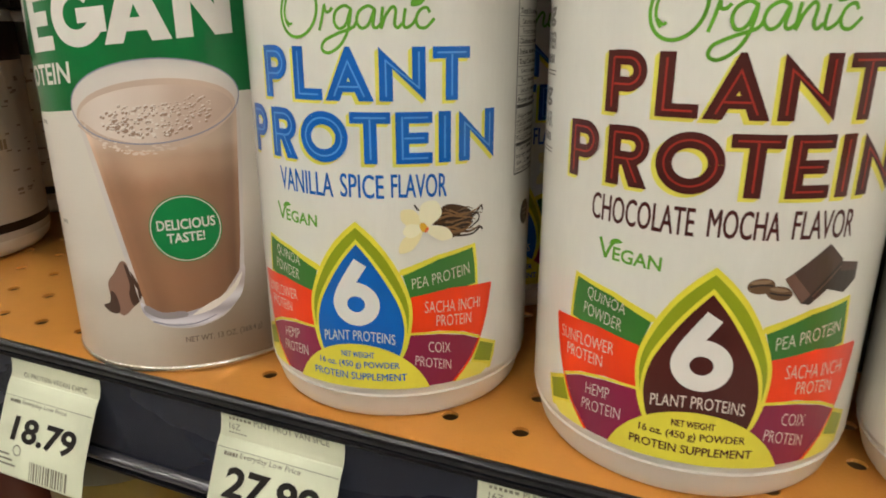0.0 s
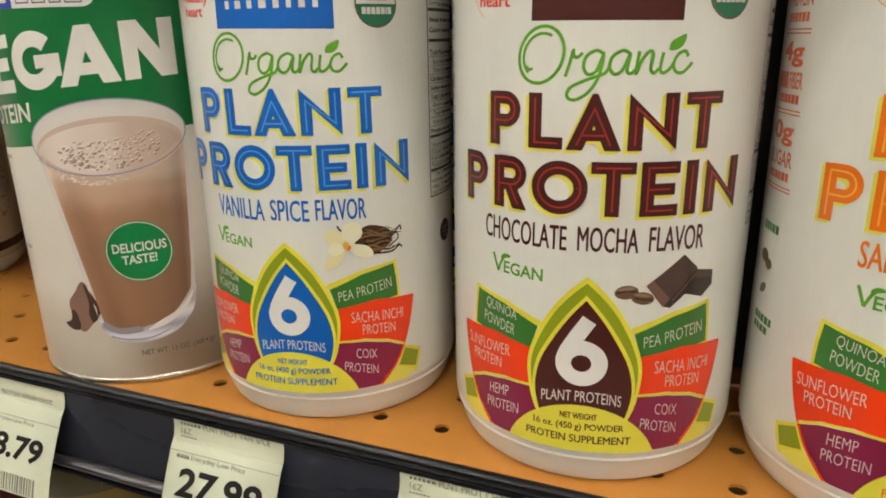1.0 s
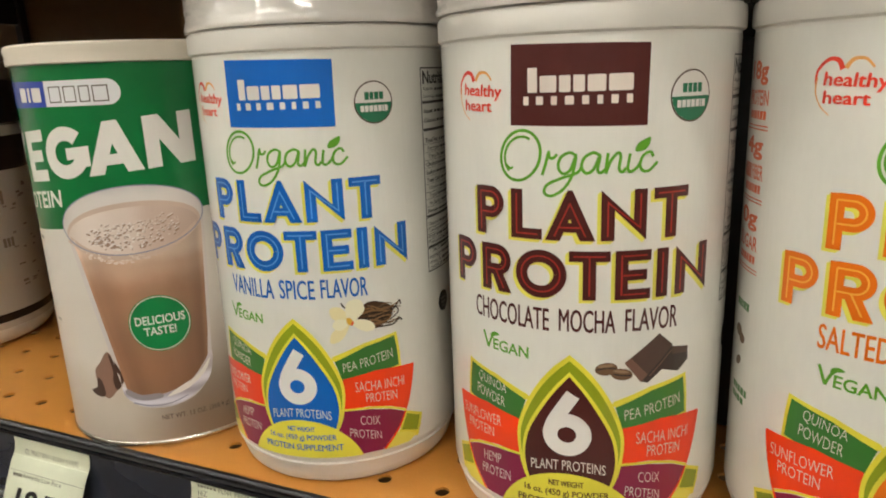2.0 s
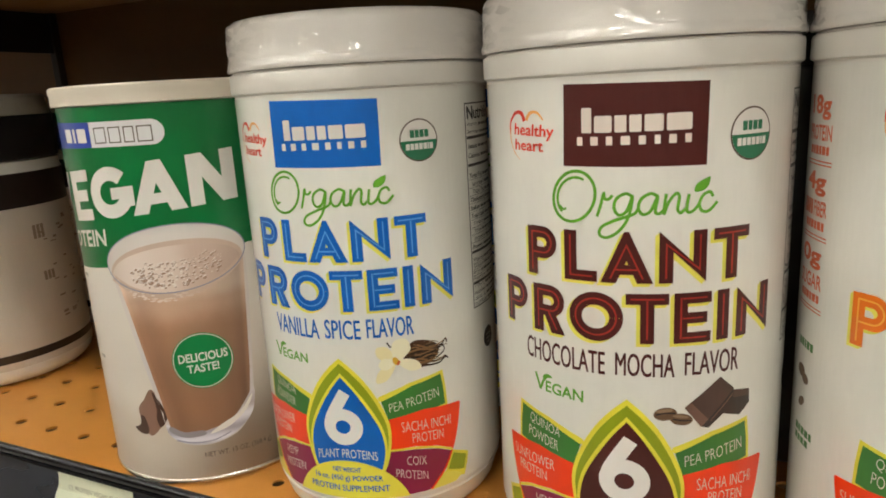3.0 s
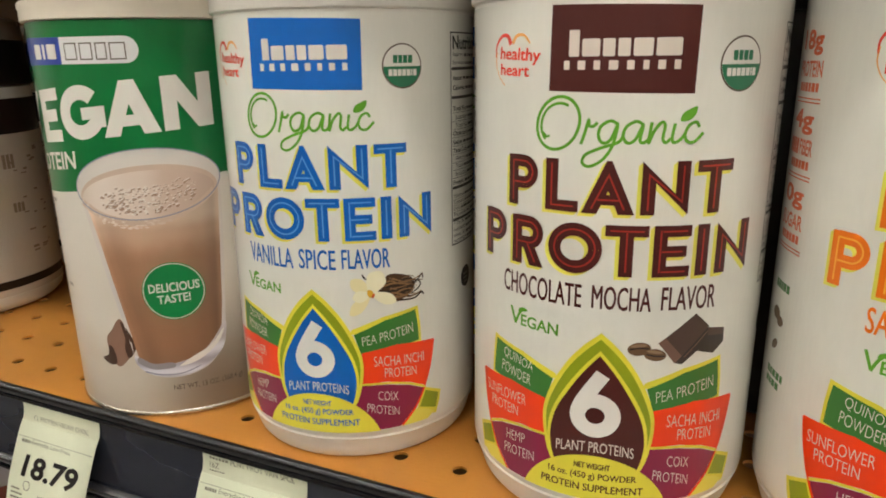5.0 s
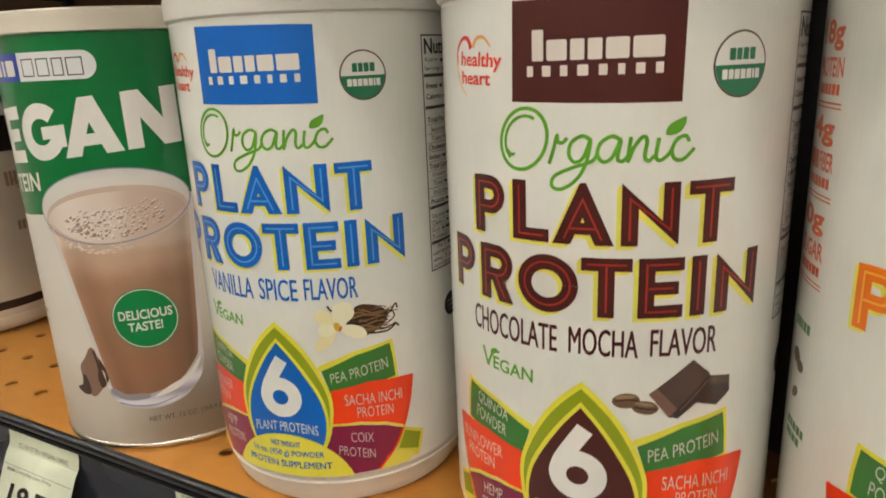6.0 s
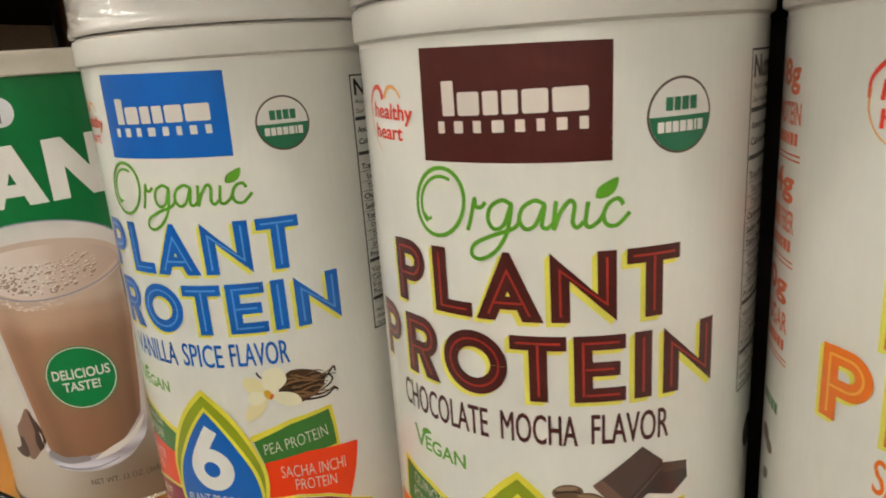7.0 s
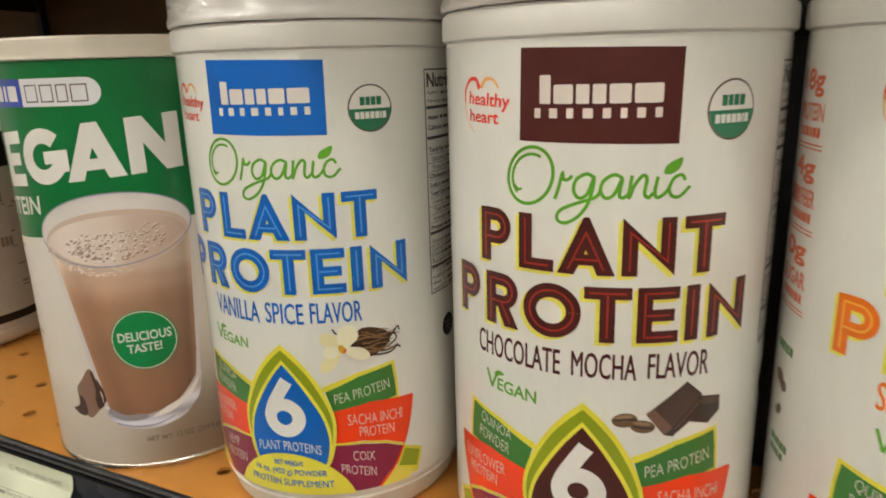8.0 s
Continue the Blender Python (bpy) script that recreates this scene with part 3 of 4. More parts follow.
def tub_label(t, main, line, drop, flavour, picture):
    sheet = part("label", SHEETS.setdefault("label", rolled("label", [rect(-160.5, 160.5, 13.6, 171.6)], R_TUB, 0, LABEL_PAPER)), None, t, "white printed wrap-round label")
    a = lambda *args: art(*args[:4], sheet, *args[4:])
    # upper third: brand panel, heart mark, seal, script word
    a("brand_panel", [[(-19.3, 146.6), (22.2, 145.9), (22.5, 169.3), (-18.9, 170.4)]], 1, drop, "plain brand panel")
    a("brand_mark", blocks((4.4, 2.9, 2.9, 4.6, 6.2), -9.6, 17.6, 156.2, 161.0, 0.7) + blocks((2.6,), -13.4, -10.4, 156.2, 163.4, 0.5), 2, "soft_white", "pale blocks in place of a brand name")
    for bar in blocks((1.7, 2.2, 1.8, 2.6, 2.0, 1.6, 2.1, 1.8), -14.8, 17.5, 152.6, 155.1, 2.4):
        a("brand_bar", [bar], 2, "soft_white")
    a("heart_left", ribbon(spline([(-34.2, 159.9), (-35.6, 162.3), (-38.4, 162.4), (-41.2, 159.6), (-41.6, 156.0)]), 1.5, taper=0.35), 1, "heart_red")
    a("heart_right", ribbon(spline([(-33.4, 160.2), (-31.5, 162.4), (-28.6, 162.4), (-26.4, 160.2)]), 1.3, taper=0.4) + ribbon(spline([(-41.2, 157.8), (-41.4, 154.0), (-39.6, 150.2), (-36.8, 147.8)]), 0.5, taper=0.5), 1, "heart_gold")
    a("heart_word", heavier(lettered("healthy", [(-39.4, 154.6), (-23.0, 153.8), (-22.6, 158.4), (-38.9, 159.2)]), 0.3), 2, "heart_red")
    a("heart_word", heavier(lettered("heart", [(-39.0, 150.9), (-26.8, 150.5), (-26.7, 153.9), (-38.9, 154.2)]), 0.3), 2, "heart_red", "second line")
    a("seal_ring", [disc(37.0, 153.7, 7.7)], 1, "seal_brown")
    a("seal_face", [disc(37.0, 153.7, 7.2)], 2, "print_white")
    a("seal_field", [clipped(disc(37.0, 153.7, 7.2), 140, 153.6)], 3, "seal_green")
    a("seal_mark", blocks((2, 1.8, 2, 2), 33.4, 40.8, 154.7, 157.4, 0.35), 3, "seal_green")
    a("seal_bar", blocks((1.5, 1.4, 1.5, 1.5, 1.5, 0.6, 1.4), 31.6, 42.4, 150.4, 152.6, 0.3), 4, "print_white")
    script = []
    for i, line_pts in enumerate(ORGANIC):
        script += [(q, 0.006 * i) for q in ribbon(spline(line_pts), 0.92)]
    o_pts = [(-16.2 + 6.7 * math.cos(v) + 1.0 * math.sin(v), 137.4 + 7.7 * math.sin(v)) for v in (2 * math.pi * k / 36 for k in range(37))]
    script += ribbon(o_pts, 0.95) + ribbon([(-16.0 + 5.5 * math.cos(v) + 0.6 * math.sin(v), 137.2 + 6.0 * math.sin(v)) for v in (math.radians(62 + 168 * k / 20) for k in range(21))], 0.8)
    script += [(q, 0.05) for q in ribbon(spline([(-20.9, 134.6), (-19.6, 133.4), (-18.6, 133.8)]), 0.7)]
    a("script_word", script, 2, "script_green", "green script lettering")
    a("script_leaf", [spline([(18.8, 138.4), (19.2, 140.4), (21.0, 141.6), (23.4, 142.4), (22.9, 139.9), (21.2, 138.5)], True, 4)], 2, "script_green")
    # product name with its yellow offset and inner line
    for word, z0, z1 in ((PLANT, 111.3, 127.1), (PROTEIN, 92.2, 108.1)):
        row = "upper word" if z0 > 100 else "lower word"
        for ch, u0, u1 in word:
            body = broad_letter(ch, u0, u1, z0, z1, 4.1)
            a("letter_outline", shifted(body, ((-0.4, -0.35), (-0.8, -0.7), (-1.15, -1.0))), 1, "lemon", "yellow offset edge of the %s %s" % (row, ch))
            a("letter", body, 3, main, "broad capital %s of the %s" % (ch, row))
            a("letter_inline", [(q, 0.004 * n) for n, line_pts in enumerate(inner_lines(ch, u0, u1, z0, z1, 4.1)) for q in ribbon(line_pts, 0.55)], 5, line, "thin line inside the %s %s" % (row, ch))
    for text, u0, u1 in flavour:
        corners = [(u0, 81.5), (u1, 81.1), (u1, 88.7), (u0, 89.0)]
        if text:
            words("flavour_word", [(text, corners)], 1, main, sheet, 0.0, 0.2)
        else:
            art("flavour_bar" + "_" * int(u0 > 0), blocks((3,) * 7, u0, u1, 82.0, 89.4, 0.6), 1, main, sheet, "plain bars for words out of view")
    a("vegan_word", ribbon([(-32.2, 76.6), (-30.1, 71.0)], 0.95) + ribbon(spline([(-30.2, 70.9), (-28.6, 74.6), (-27.0, 76.4)]), 0.9) + lettered("EGAN", [(-27.9, 70.7), (-13.8, 70.3), (-13.7, 74.4), (-27.8, 74.8)], 0.02), 1, "script_green")
    a("vegan_leaf", [spline([(-28.9, 75.2), (-28.4, 76.6), (-26.6, 77.2), (-25.0, 76.4), (-26.9, 75.7)], True, 4)], 2, "script_green")
    # the fan of coloured leaves round the drop
    lobes = (("green_leaf", [(14.9, 55.3), (27, 60.2), (39.5, 62.6), (40.4, 56.5), (40.9, 49.6), (17.5, 46.5)], "leaf_green", 2),
             ("red_leaf", [(17.5, 47.6), (31, 49.6), (47.8, 48.4), (46.2, 39.0), (43.0, 29.4), (36, 32.6), (27, 34.6), (16.0, 34.6)], "red", 3),
             ("plum_leaf", [(16.8, 34.0), (27, 33.4), (36, 31.4), (42.4, 28.4), (38.6, 21.6), (31.8, 14.2), (18, 14.2), (13, 24)], "plum", 5))
    for nm, poly, colour, layer in lobes:
        pair(nm, [poly], layer, colour, sheet)
    pair("green_leaf_edge", [[(13.4, 55.8), (14.2, 57.4), (26.5, 61.7), (40.6, 64.0), (41.6, 56), (42.0, 48.4), (39, 48)]], 1, "yellow", sheet)
    seam = ribbon(spline([(15.0, 34.4), (27, 34.0), (36, 32.0), (42.9, 28.8)]), 0.9)
    pair("plum_leaf_edge", seam, 6, "yellow", sheet)
    rim = ribbon(spline([(47.5, 48.2), (45.9, 39.0), (43.0, 29.6), (38.9, 21.6), (32.4, 14.3)]), 0.9)
    pair("red_rim", rim, 6, "red", sheet)
    side = [(43.0, 28.4), (51.4, 24.6), (50.4, 19.6), (48.6, 14.9), (38, 17)]
    pair("outer_leaf_edge", [side], 1, "yellow", sheet)
    side = [(43.4, 26.9), (50.0, 23.8), (48.4, 17.6), (40.5, 20.4)]
    pair("outer_leaf", [side], 2, "lime", sheet)
    side = [(38, 20.2), (43.6, 18.6), (47.6, 16.2), (44, 13.9), (32, 13.9)]
    pair("outer_yellow", [side], 3, "lemon", sheet)

    def arch(half):
        pts = spline(half, n=6)
        return pts + [(-u, z) for u, z in pts[::-1][:-1]]

    a("drop_edge", [arch([(0, 73.7), (5.2, 69.0), (10.4, 62.4), (15.1, 53.6), (17.8, 44.6), (17.4, 35.6), (15.0, 27.0), (10.0, 20.0)])], 7, "yellow")
    a("drop_band", [arch([(0, 71.6), (4.8, 67.0), (9.5, 61.0), (14.0, 52.4), (16.5, 44.6), (16.4, 37.0), (14.6, 29.0), (10.0, 22.0)])], 8, "lime")
    a("drop_line", [arch([(0, 67.8), (4.9, 62.0), (10.1, 54.2), (14.4, 45.6), (16.0, 38.0), (15.5, 31.0), (13.4, 25.0), (9.0, 20.0)])], 9, "yellow")
    a("drop", [arch([(0, 66.1), (4.6, 60.4), (9.4, 52.8), (13.4, 44.8), (15.0, 37.2), (14.5, 30.8), (12.4, 24.8), (8.2, 20.0)])], 10, drop, "pointed drop")
    bowl = ribbon([(-0.7 + 5.5 * math.cos(v), 45.2 + 5.3 * math.sin(v)) for v in (2 * math.pi * k / 40 for k in range(40))], 4.9, closed=True)
    stem = ribbon(spline([(1.2, 59.9), (-2.6, 53.8), (-5.3, 48.8), (-6.2, 45.2)]), 4.8)
    a("numeral", bowl + [(q, 0.01) for q in stem], 11, "print_white", "large white numeral six")
    arc = [[(u, z - 0.0085 * u * u) for u, z in q] for q in lettered("PLANT PROTEINS", [(-12.8, 31.9), (12.0, 31.9), (12.0, 35.7), (-12.8, 35.7)], 0.0)]
    a("drop_text", arc, 11, "soft_white")
    a("weight_field", [clipped(disc(-0.4, 5.3, 25.4, n=64), 14.0, 40)], 12, "yellow")
    words("weight_line", [("NET WEIGHT", line_of(-6.6, 4.8, 25.7, 2.1)), ("16 oz. (450 g) POWDER", line_of(-15.2, 13.2, 21.2, 3.0)), ("PROTEIN SUPPLEMENT", line_of(-17.6, 15.6, 17.2, 2.7))], 13, main if main != "orange" else "side_orange", sheet, 0.0, 0.12)
    words("leaf_word", [("QUINOA", [(-35.5, 57.0), (-22.5, 54.9), (-22.2, 58.9), (-35.0, 61.0)]), ("POWDER", [(-36.3, 52.0), (-23.2, 50.2), (-23.0, 54.0), (-36.0, 55.9)]),
                        ("PEA PROTEIN", [(18.0, 50.4), (38.4, 53.6), (38.0, 57.6), (17.8, 54.2)]),
                        ("SUNFLOWER", [(-45.2, 41.0), (-24.9, 42.2), (-24.9, 46.2), (-45.4, 44.9)]), ("PROTEIN", [(-42.0, 36.3), (-28.3, 37.0), (-28.3, 40.8), (-42.2, 40.1)]),
                        ("SACHA INCHI", [(22.1, 41.6), (42.8, 40.2), (42.8, 44.4), (22.1, 45.8)]), ("PROTEIN", [(26.1, 36.4), (39.2, 35.2), (39.2, 39.2), (26.1, 40.4)])], 4, "soft_white", sheet, -0.012)
    words("leaf_word", [("HEMP", [(-33.3, 26.4), (-25.0, 27.6), (-25.0, 31.4), (-33.3, 30.2)]), ("PROTEIN", [(-34.3, 20.9), (-21.1, 22.3), (-21.1, 26.1), (-34.3, 24.7)]),
                        ("COIX", [(23.2, 27.2), (31.1, 25.8), (31.1, 29.6), (23.2, 31.0)]), ("PROTEIN", [(18.6, 22.6), (31.3, 19.2), (31.3, 22.9), (18.8, 26.3)])], 6, "soft_white", sheet, -0.012)
    # facts table round the side
    table = ribbon([(60.0, 84.2), (60.0, 165.2), (104.0, 165.2), (104.0, 84.2)], 0.5, closed=True)
    a("facts_title", heavier(lettered("Nutrition Facts", line_of(61.2, 101.0, 159.2, 4.8)), 0.4), 1, "black")
    rng = random.Random(7)
    for z in (152.2, 141.6, 107.0, 94.2):
        table.append(rect(60.6, 103.4, z - 0.5, z + 0.6))
    for k, (text, z) in enumerate((("Approx.", 156.4), ("Servings", 153.5), ("Amount", 148.0), ("Calories", 144.4), ("Total Fat", 136.6), ("Saturated", 133.4), ("Trans Fat", 130.3), ("Cholesterol", 127.2), ("Sodium", 123.9), ("Total Carb", 120.7),
                                   ("Dietary", 117.5), ("Total", 114.6), ("Includes", 111.5), ("Protein", 108.2), ("Vitamin", 103.0), ("Calcium", 100.4), ("Iron", 97.9), ("Potassium", 95.4), ("* The %", 91.9), ("nutrient", 89.4), ("diet, 2,", 86.9), ("nutrition", 84.8))):
        u0, width, tall = 61.2 + (1.8 if k in (5, 6, 10, 11, 12) else 0), 1.16 * len(text), 1.75
        words("table_word", [(text, line_of(u0, u0 + width, z, tall))], 1, "black", sheet, 0.0, 0.14 if k in (2, 3, 4, 7, 8, 9, 13) else 0.0)
        u = u0 + width + 1.2
        while u < 98:
            w = 1.2 + 2.6 * rng.random()
            table.append(rect(u, u + w, z + 0.2, z + 1.3))
            u += w + 0.8
        if 3 < k < 18:
            table.append(rect(60.8, 103.2, z - 0.72, z - 0.56))
    a("facts_table", table, 1, "table_ink", "fine dark facts table, too small to read")
    a("recycling_badge", [disc(71.0, 68.6, 4.6, 4.6, 24)], 1, "black")
    a("badge_marks", [rect(68.4, 73.6, 69.4, 70.2), rect(68.8, 73.2, 67.6, 68.4), rect(69.6, 72.4, 66.0, 66.6)], 2, "grey")
    # claims round the other side
    side = "side_orange" if main == "orange" else "grey"
    for big, small, z in (("18g", "PROTEIN", 155.6), ("4g", "FIBER", 132.6), ("0g", "SUGAR", 109.6)):
        words("claim", [(big, line_of(-76.0, -61.6, z, 7.4))], 1, side, sheet, 0.03)
        words("claim_word", [(small, line_of(-76.6 if big != "4g" else -68.6, -60.4, z - 6.2, 4.8))], 1, side, sheet, 0.02)
        rules = blocks((2, 1.5, 2, 1.5, 2, 1.5), -75.0, -61.4, z - 10.4, z - 7.8, 0.4) + [rect(-77.0, -59.6, z - 12.6, z - 12.2), rect(-77.0, -59.6, z - 13.7, z - 13.3)]
        if big == "4g":
            rules += blocks((2, 2, 2, 2), -77.6, -69.6, z - 6.2, z - 1.4, 0.5)
        art("claim_rule_" + small.lower(), rules, 1, side, sheet)
    if main == "orange":
        a("side_word", blocks((2, 2, 1.4, 2, 2), -73.5, -62.5, 82.4, 85.2, 0.4), 1, "leaf_green", "small green word, too small to read")
        a("side_line", blocks((2, 1.5, 2, 2, 1.5), -72.0, -60.0, 52.4, 55.0, 0.4) + blocks((2, 1.5, 2, 2), -72.0, -62.0, 49.0, 51.4, 0.4), 1, "leaf_green", "small green words, too small to read")
        a("seed_print", [disc(-70, 74, 3.0, 2.2), disc(-66.5, 72, 2.4, 1.8), disc(-68.5, 63.4, 2.6, 1.5, tilt=0.6)], 1, "bean")
    picture(a)


def chocolate_picture(a):
    a("bean_print", [disc(11.6, 68.9, 3.6, 2.2, tilt=0.1), disc(16.6, 66.9, 3.6, 2.0, tilt=-0.15)], 1, "bean", "coffee beans")
    a("bean_shine", [disc(11.4, 70.0, 2.6, 0.6, tilt=0.1), disc(16.4, 67.9, 2.6, 0.5, tilt=-0.15)], 2, "bean_light")
    a("bean_crease", ribbon(spline([(8.6, 68.7), (11.5, 69.3), (14.6, 69.1)]), 0.5) + ribbon(spline([(13.8, 67.2), (16.6, 66.6), (19.6, 66.4)]), 0.5), 3, "cocoa_dark")
    a("bar_back", [[(30.4, 72.6), (33.8, 74.6), (40.8, 73.4), (41.2, 68.6), (37.0, 65.3), (30.2, 67.2)]], 1, "cocoa_dark", "chocolate pieces")
    a("bar_top", [[(33.8, 74.6), (40.8, 73.4), (40.9, 71.2), (34.2, 71.8)]], 2, "cocoa")
    a("bar_side", [[(22.9, 63.9), (34.1, 75.3), (33.8, 69.8), (25.4, 63.2)]], 3, "cocoa_dark")
    a("bar_face", [[(17.3, 70.9), (28.9, 79.9), (34.2, 75.2), (22.9, 63.8)]], 4, "cocoa")
    a("bar_end", [[(17.3, 70.9), (19.4, 72.5), (25.2, 66.2), (22.9, 63.8)]], 5, "cocoa_edge")
    a("bar_groove", ribbon([(25.9, 65.6), (33.6, 73.4)], 0.3), 6, "cocoa_edge")


def vanilla_picture(a):
    cx, cz = 21.8, 71.6
    for i, (ang, ln, wd, tone) in enumerate(((140, 9.0, 3.0, "petal_shade"), (62, 9.4, 4.2, "petal"), (226, 11.4, 2.6, "petal_shade"), (192, 6.8, 2.6, "petal"), (-24, 10.6, 2.6, "petal"))):
        c, s = math.cos(math.radians(ang)), math.sin(math.radians(ang))
        shape = [(0, 0), (ln * 0.35, wd * 0.8), (ln * 0.75, wd * 0.9), (ln, 0.1), (ln * 0.7, -wd * 0.8), (ln * 0.3, -wd * 0.6)]
        a("petal", [[(cx + x * c - y * s, cz + x * s + y * c) for x, y in spline(shape, True, 4)]], 5 + i, tone, "%s pale yellow petal print" % ("side", "upright", "drooping", "broad", "long")[i])
    a("flower_core", [disc(cx, cz, 1.1, 1.7, tilt=0.4)], 10, "petal_core")
    a("flower_heart", [disc(cx + 1.0, cz - 0.8, 0.5, 1.0, tilt=-0.5)], 11, "side_orange")
    rng = random.Random(11)
    a("pod_mass", [spline([(25.0, 69.0), (26.0, 75.0), (29.6, 78.4), (36.4, 77.0), (39.6, 73.6), (37.4, 69.6), (31, 66.9)], True, 4)], 1, "pod", "bundle of vanilla pods")
    for k in range(26):
        z = 67.6 + 9.6 * (k * 0.618 % 1)
        u = 25.2 + 4 * rng.random() + abs(z - 72) * 0.3
        ln = 9 + 4.5 * rng.random()
        mid = z + (72.6 - z) * 0.15
        line = spline([(u, z), (u + ln * 0.35, mid - 1.4 + 2.8 * rng.random()), (u + ln * 0.75, mid + 2.4 * (rng.random() - 0.5)), (u + ln, mid + 1.4 * (rng.random() - 0.4))], n=5)
        a("pod", ribbon(line, 0.45 + 0.5 * rng.random(), taper=0.5), 2 + k % 3, ("bean", "pod_dark", "pod_light")[k % 3], ("slim", "bent", "short")[k % 3] + " vanilla pod %s" % "abcdefghijklmnopqrstuvwxyz"[k])
    a("pod_tip", ribbon(spline([(33, 67.6), (39, 67.4), (42.2, 69.2), (43.4, 68.2)]), 0.7), 4, "pod_dark")
    a("pod_hook", ribbon(spline([(36, 72), (40.6, 74.6), (42.6, 76.6), (43.2, 74.9)]), 0.6), 4, "pod_dark")
    a("pod_curl", ribbon(spline([(38, 69.6), (41.4, 71.6), (41.8, 73.4), (40.4, 74.6)]), 0.55), 4, "pod_dark")
    a("pod_end", ribbon(spline([(19.0, 79.2), (20.2, 77.4), (22.0, 77.6), (24.0, 79.4)]), 0.6), 4, "pod_dark")


def no_picture(a):
    return None


LATHED = {}


def protein_tub(x, y, turn, label, main, line, drop, flavour, picture):
    t = thing("protein_tub", x, y, SHELF + 0.0004, turn, label, "protein tub", "white protein powder tubs")
    if not LATHED:
        LATHED["body"] = mesh_of("body", lathe_bm(TUB_PROFILE, 128), PLASTIC)
        LATHED["lid"] = mesh_of("lid", lathe_bm(LID_PROFILE, 128), LID_FILM)
    part("body", LATHED["body"], None, t, "white plastic body with a stepped foot")
    part("lid", LATHED["lid"], None, t, "white screw lid under clear shrink film")
    tub_label(t, main, line, drop, flavour, picture)
    return t


deg = math.degrees
vanilla = protein_tub(-0.1118, 0.0005, deg(0.2100), "white plant protein tub with vanilla blue lettering", "blue", "blue_line", "blue", (("VANILLA", -29.4, -7.2), ("SPICE", -4.6, 9.4), ("FLAVOR", 11.8, 29.6)), vanilla_picture)
mocha = protein_tub(0.0, 0.0, deg(0.1353), "white plant protein tub with chocolate brown lettering", "brown", "brown_line", "brown", (("CHOCOLATE", -36.0, -6.9), ("MOCHA", -3.6, 14.0), ("FLAVOR", 17.2, 35.4)), chocolate_picture)
salted = protein_tub(0.1067, 0.0010, deg(0.042), "white plant protein tub with orange lettering", "orange", "orange_line", "orange", (("SALTED", -33.4, -14.6), ("", -11.4, 11.6), ("", 15.0, 33.6)), no_picture)
behind = copy_thing(vanilla, pose(-0.1058, 0.1100, vanilla.location.z, 0, 0, deg(0.21) + 10))
behind["label"] = "white tub with blue lettering, second in its row"


# added tub shape: its black stands in for the shade in the gap
def gap_filler(x, y):
    t = thing("gap_filler", x, y, SHELF + 0.0004, 0, "black tub shape added to keep the gap behind the white ones dark", "tub")
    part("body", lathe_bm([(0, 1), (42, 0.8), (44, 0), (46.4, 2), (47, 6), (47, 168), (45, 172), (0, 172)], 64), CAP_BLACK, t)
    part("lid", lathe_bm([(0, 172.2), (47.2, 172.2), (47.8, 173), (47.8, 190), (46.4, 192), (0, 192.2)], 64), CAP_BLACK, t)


gap_filler(0.058, 0.102)


# ---- the shake can ----
R_CAN = 53.0


def graded(name, stops, axis, rough=0.36):
    """A printed photograph's soft run of tones along one axis of the can, in metres, with a fine print grain."""
    m = surface("ink_" + name, (1, 1, 1, 1), rough, vary=0.05, scale=60, coat=0.35, bump=0.00003, bump_scale=120)
    nt = m.node_tree
    b = nt.nodes["Principled BSDF"]
    tc = nt.nodes.new("ShaderNodeTexCoord")
    sep = nt.nodes.new("ShaderNodeSeparateXYZ")
    nz = nt.nodes.new("ShaderNodeTexNoise")
    nz.inputs["Scale"].default_value, nz.inputs["Detail"].default_value = 35, 3
    rng = nt.nodes.new("ShaderNodeMapRange")
    rng.inputs["From Min"].default_value, rng.inputs["From Max"].default_value = stops[0][0], stops[-1][0]
    mix = nt.nodes.new("ShaderNodeMath")
    mix.operation = "MULTIPLY_ADD"
    mix.inputs[1].default_value = 0.22
    off = nt.nodes.new("ShaderNodeMath")
    off.operation = "SUBTRACT"
    off.inputs[1].default_value = 0.11
    ramp = nt.nodes.new("ShaderNodeValToRGB")
    while len(ramp.color_ramp.elements) < len(stops):
        ramp.color_ramp.elements.new(0.5)
    for e, (p, c) in zip(ramp.color_ramp.elements, stops):
        e.position = (p - stops[0][0]) / (stops[-1][0] - stops[0][0])
        e.color = srgb(*c)
    ramp.color_ramp.interpolation = "EASE"
    nt.links.new(tc.outputs["Object"], sep.inputs[0])
    nt.links.new(tc.outputs["Object"], nz.inputs["Vector"])
    nt.links.new(sep.outputs["XYZ".index(axis)], rng.inputs["Value"])
    nt.links.new(nz.outputs["Fac"], mix.inputs[0])
    nt.links.new(rng.outputs[0], mix.inputs[2])
    nt.links.new(mix.outputs[0], off.inputs[0])
    nt.links.new(off.outputs[0], ramp.inputs["Fac"])
    nt.links.new(ramp.outputs["Color"], b.inputs["Base Color"])
    INKS[name] = m


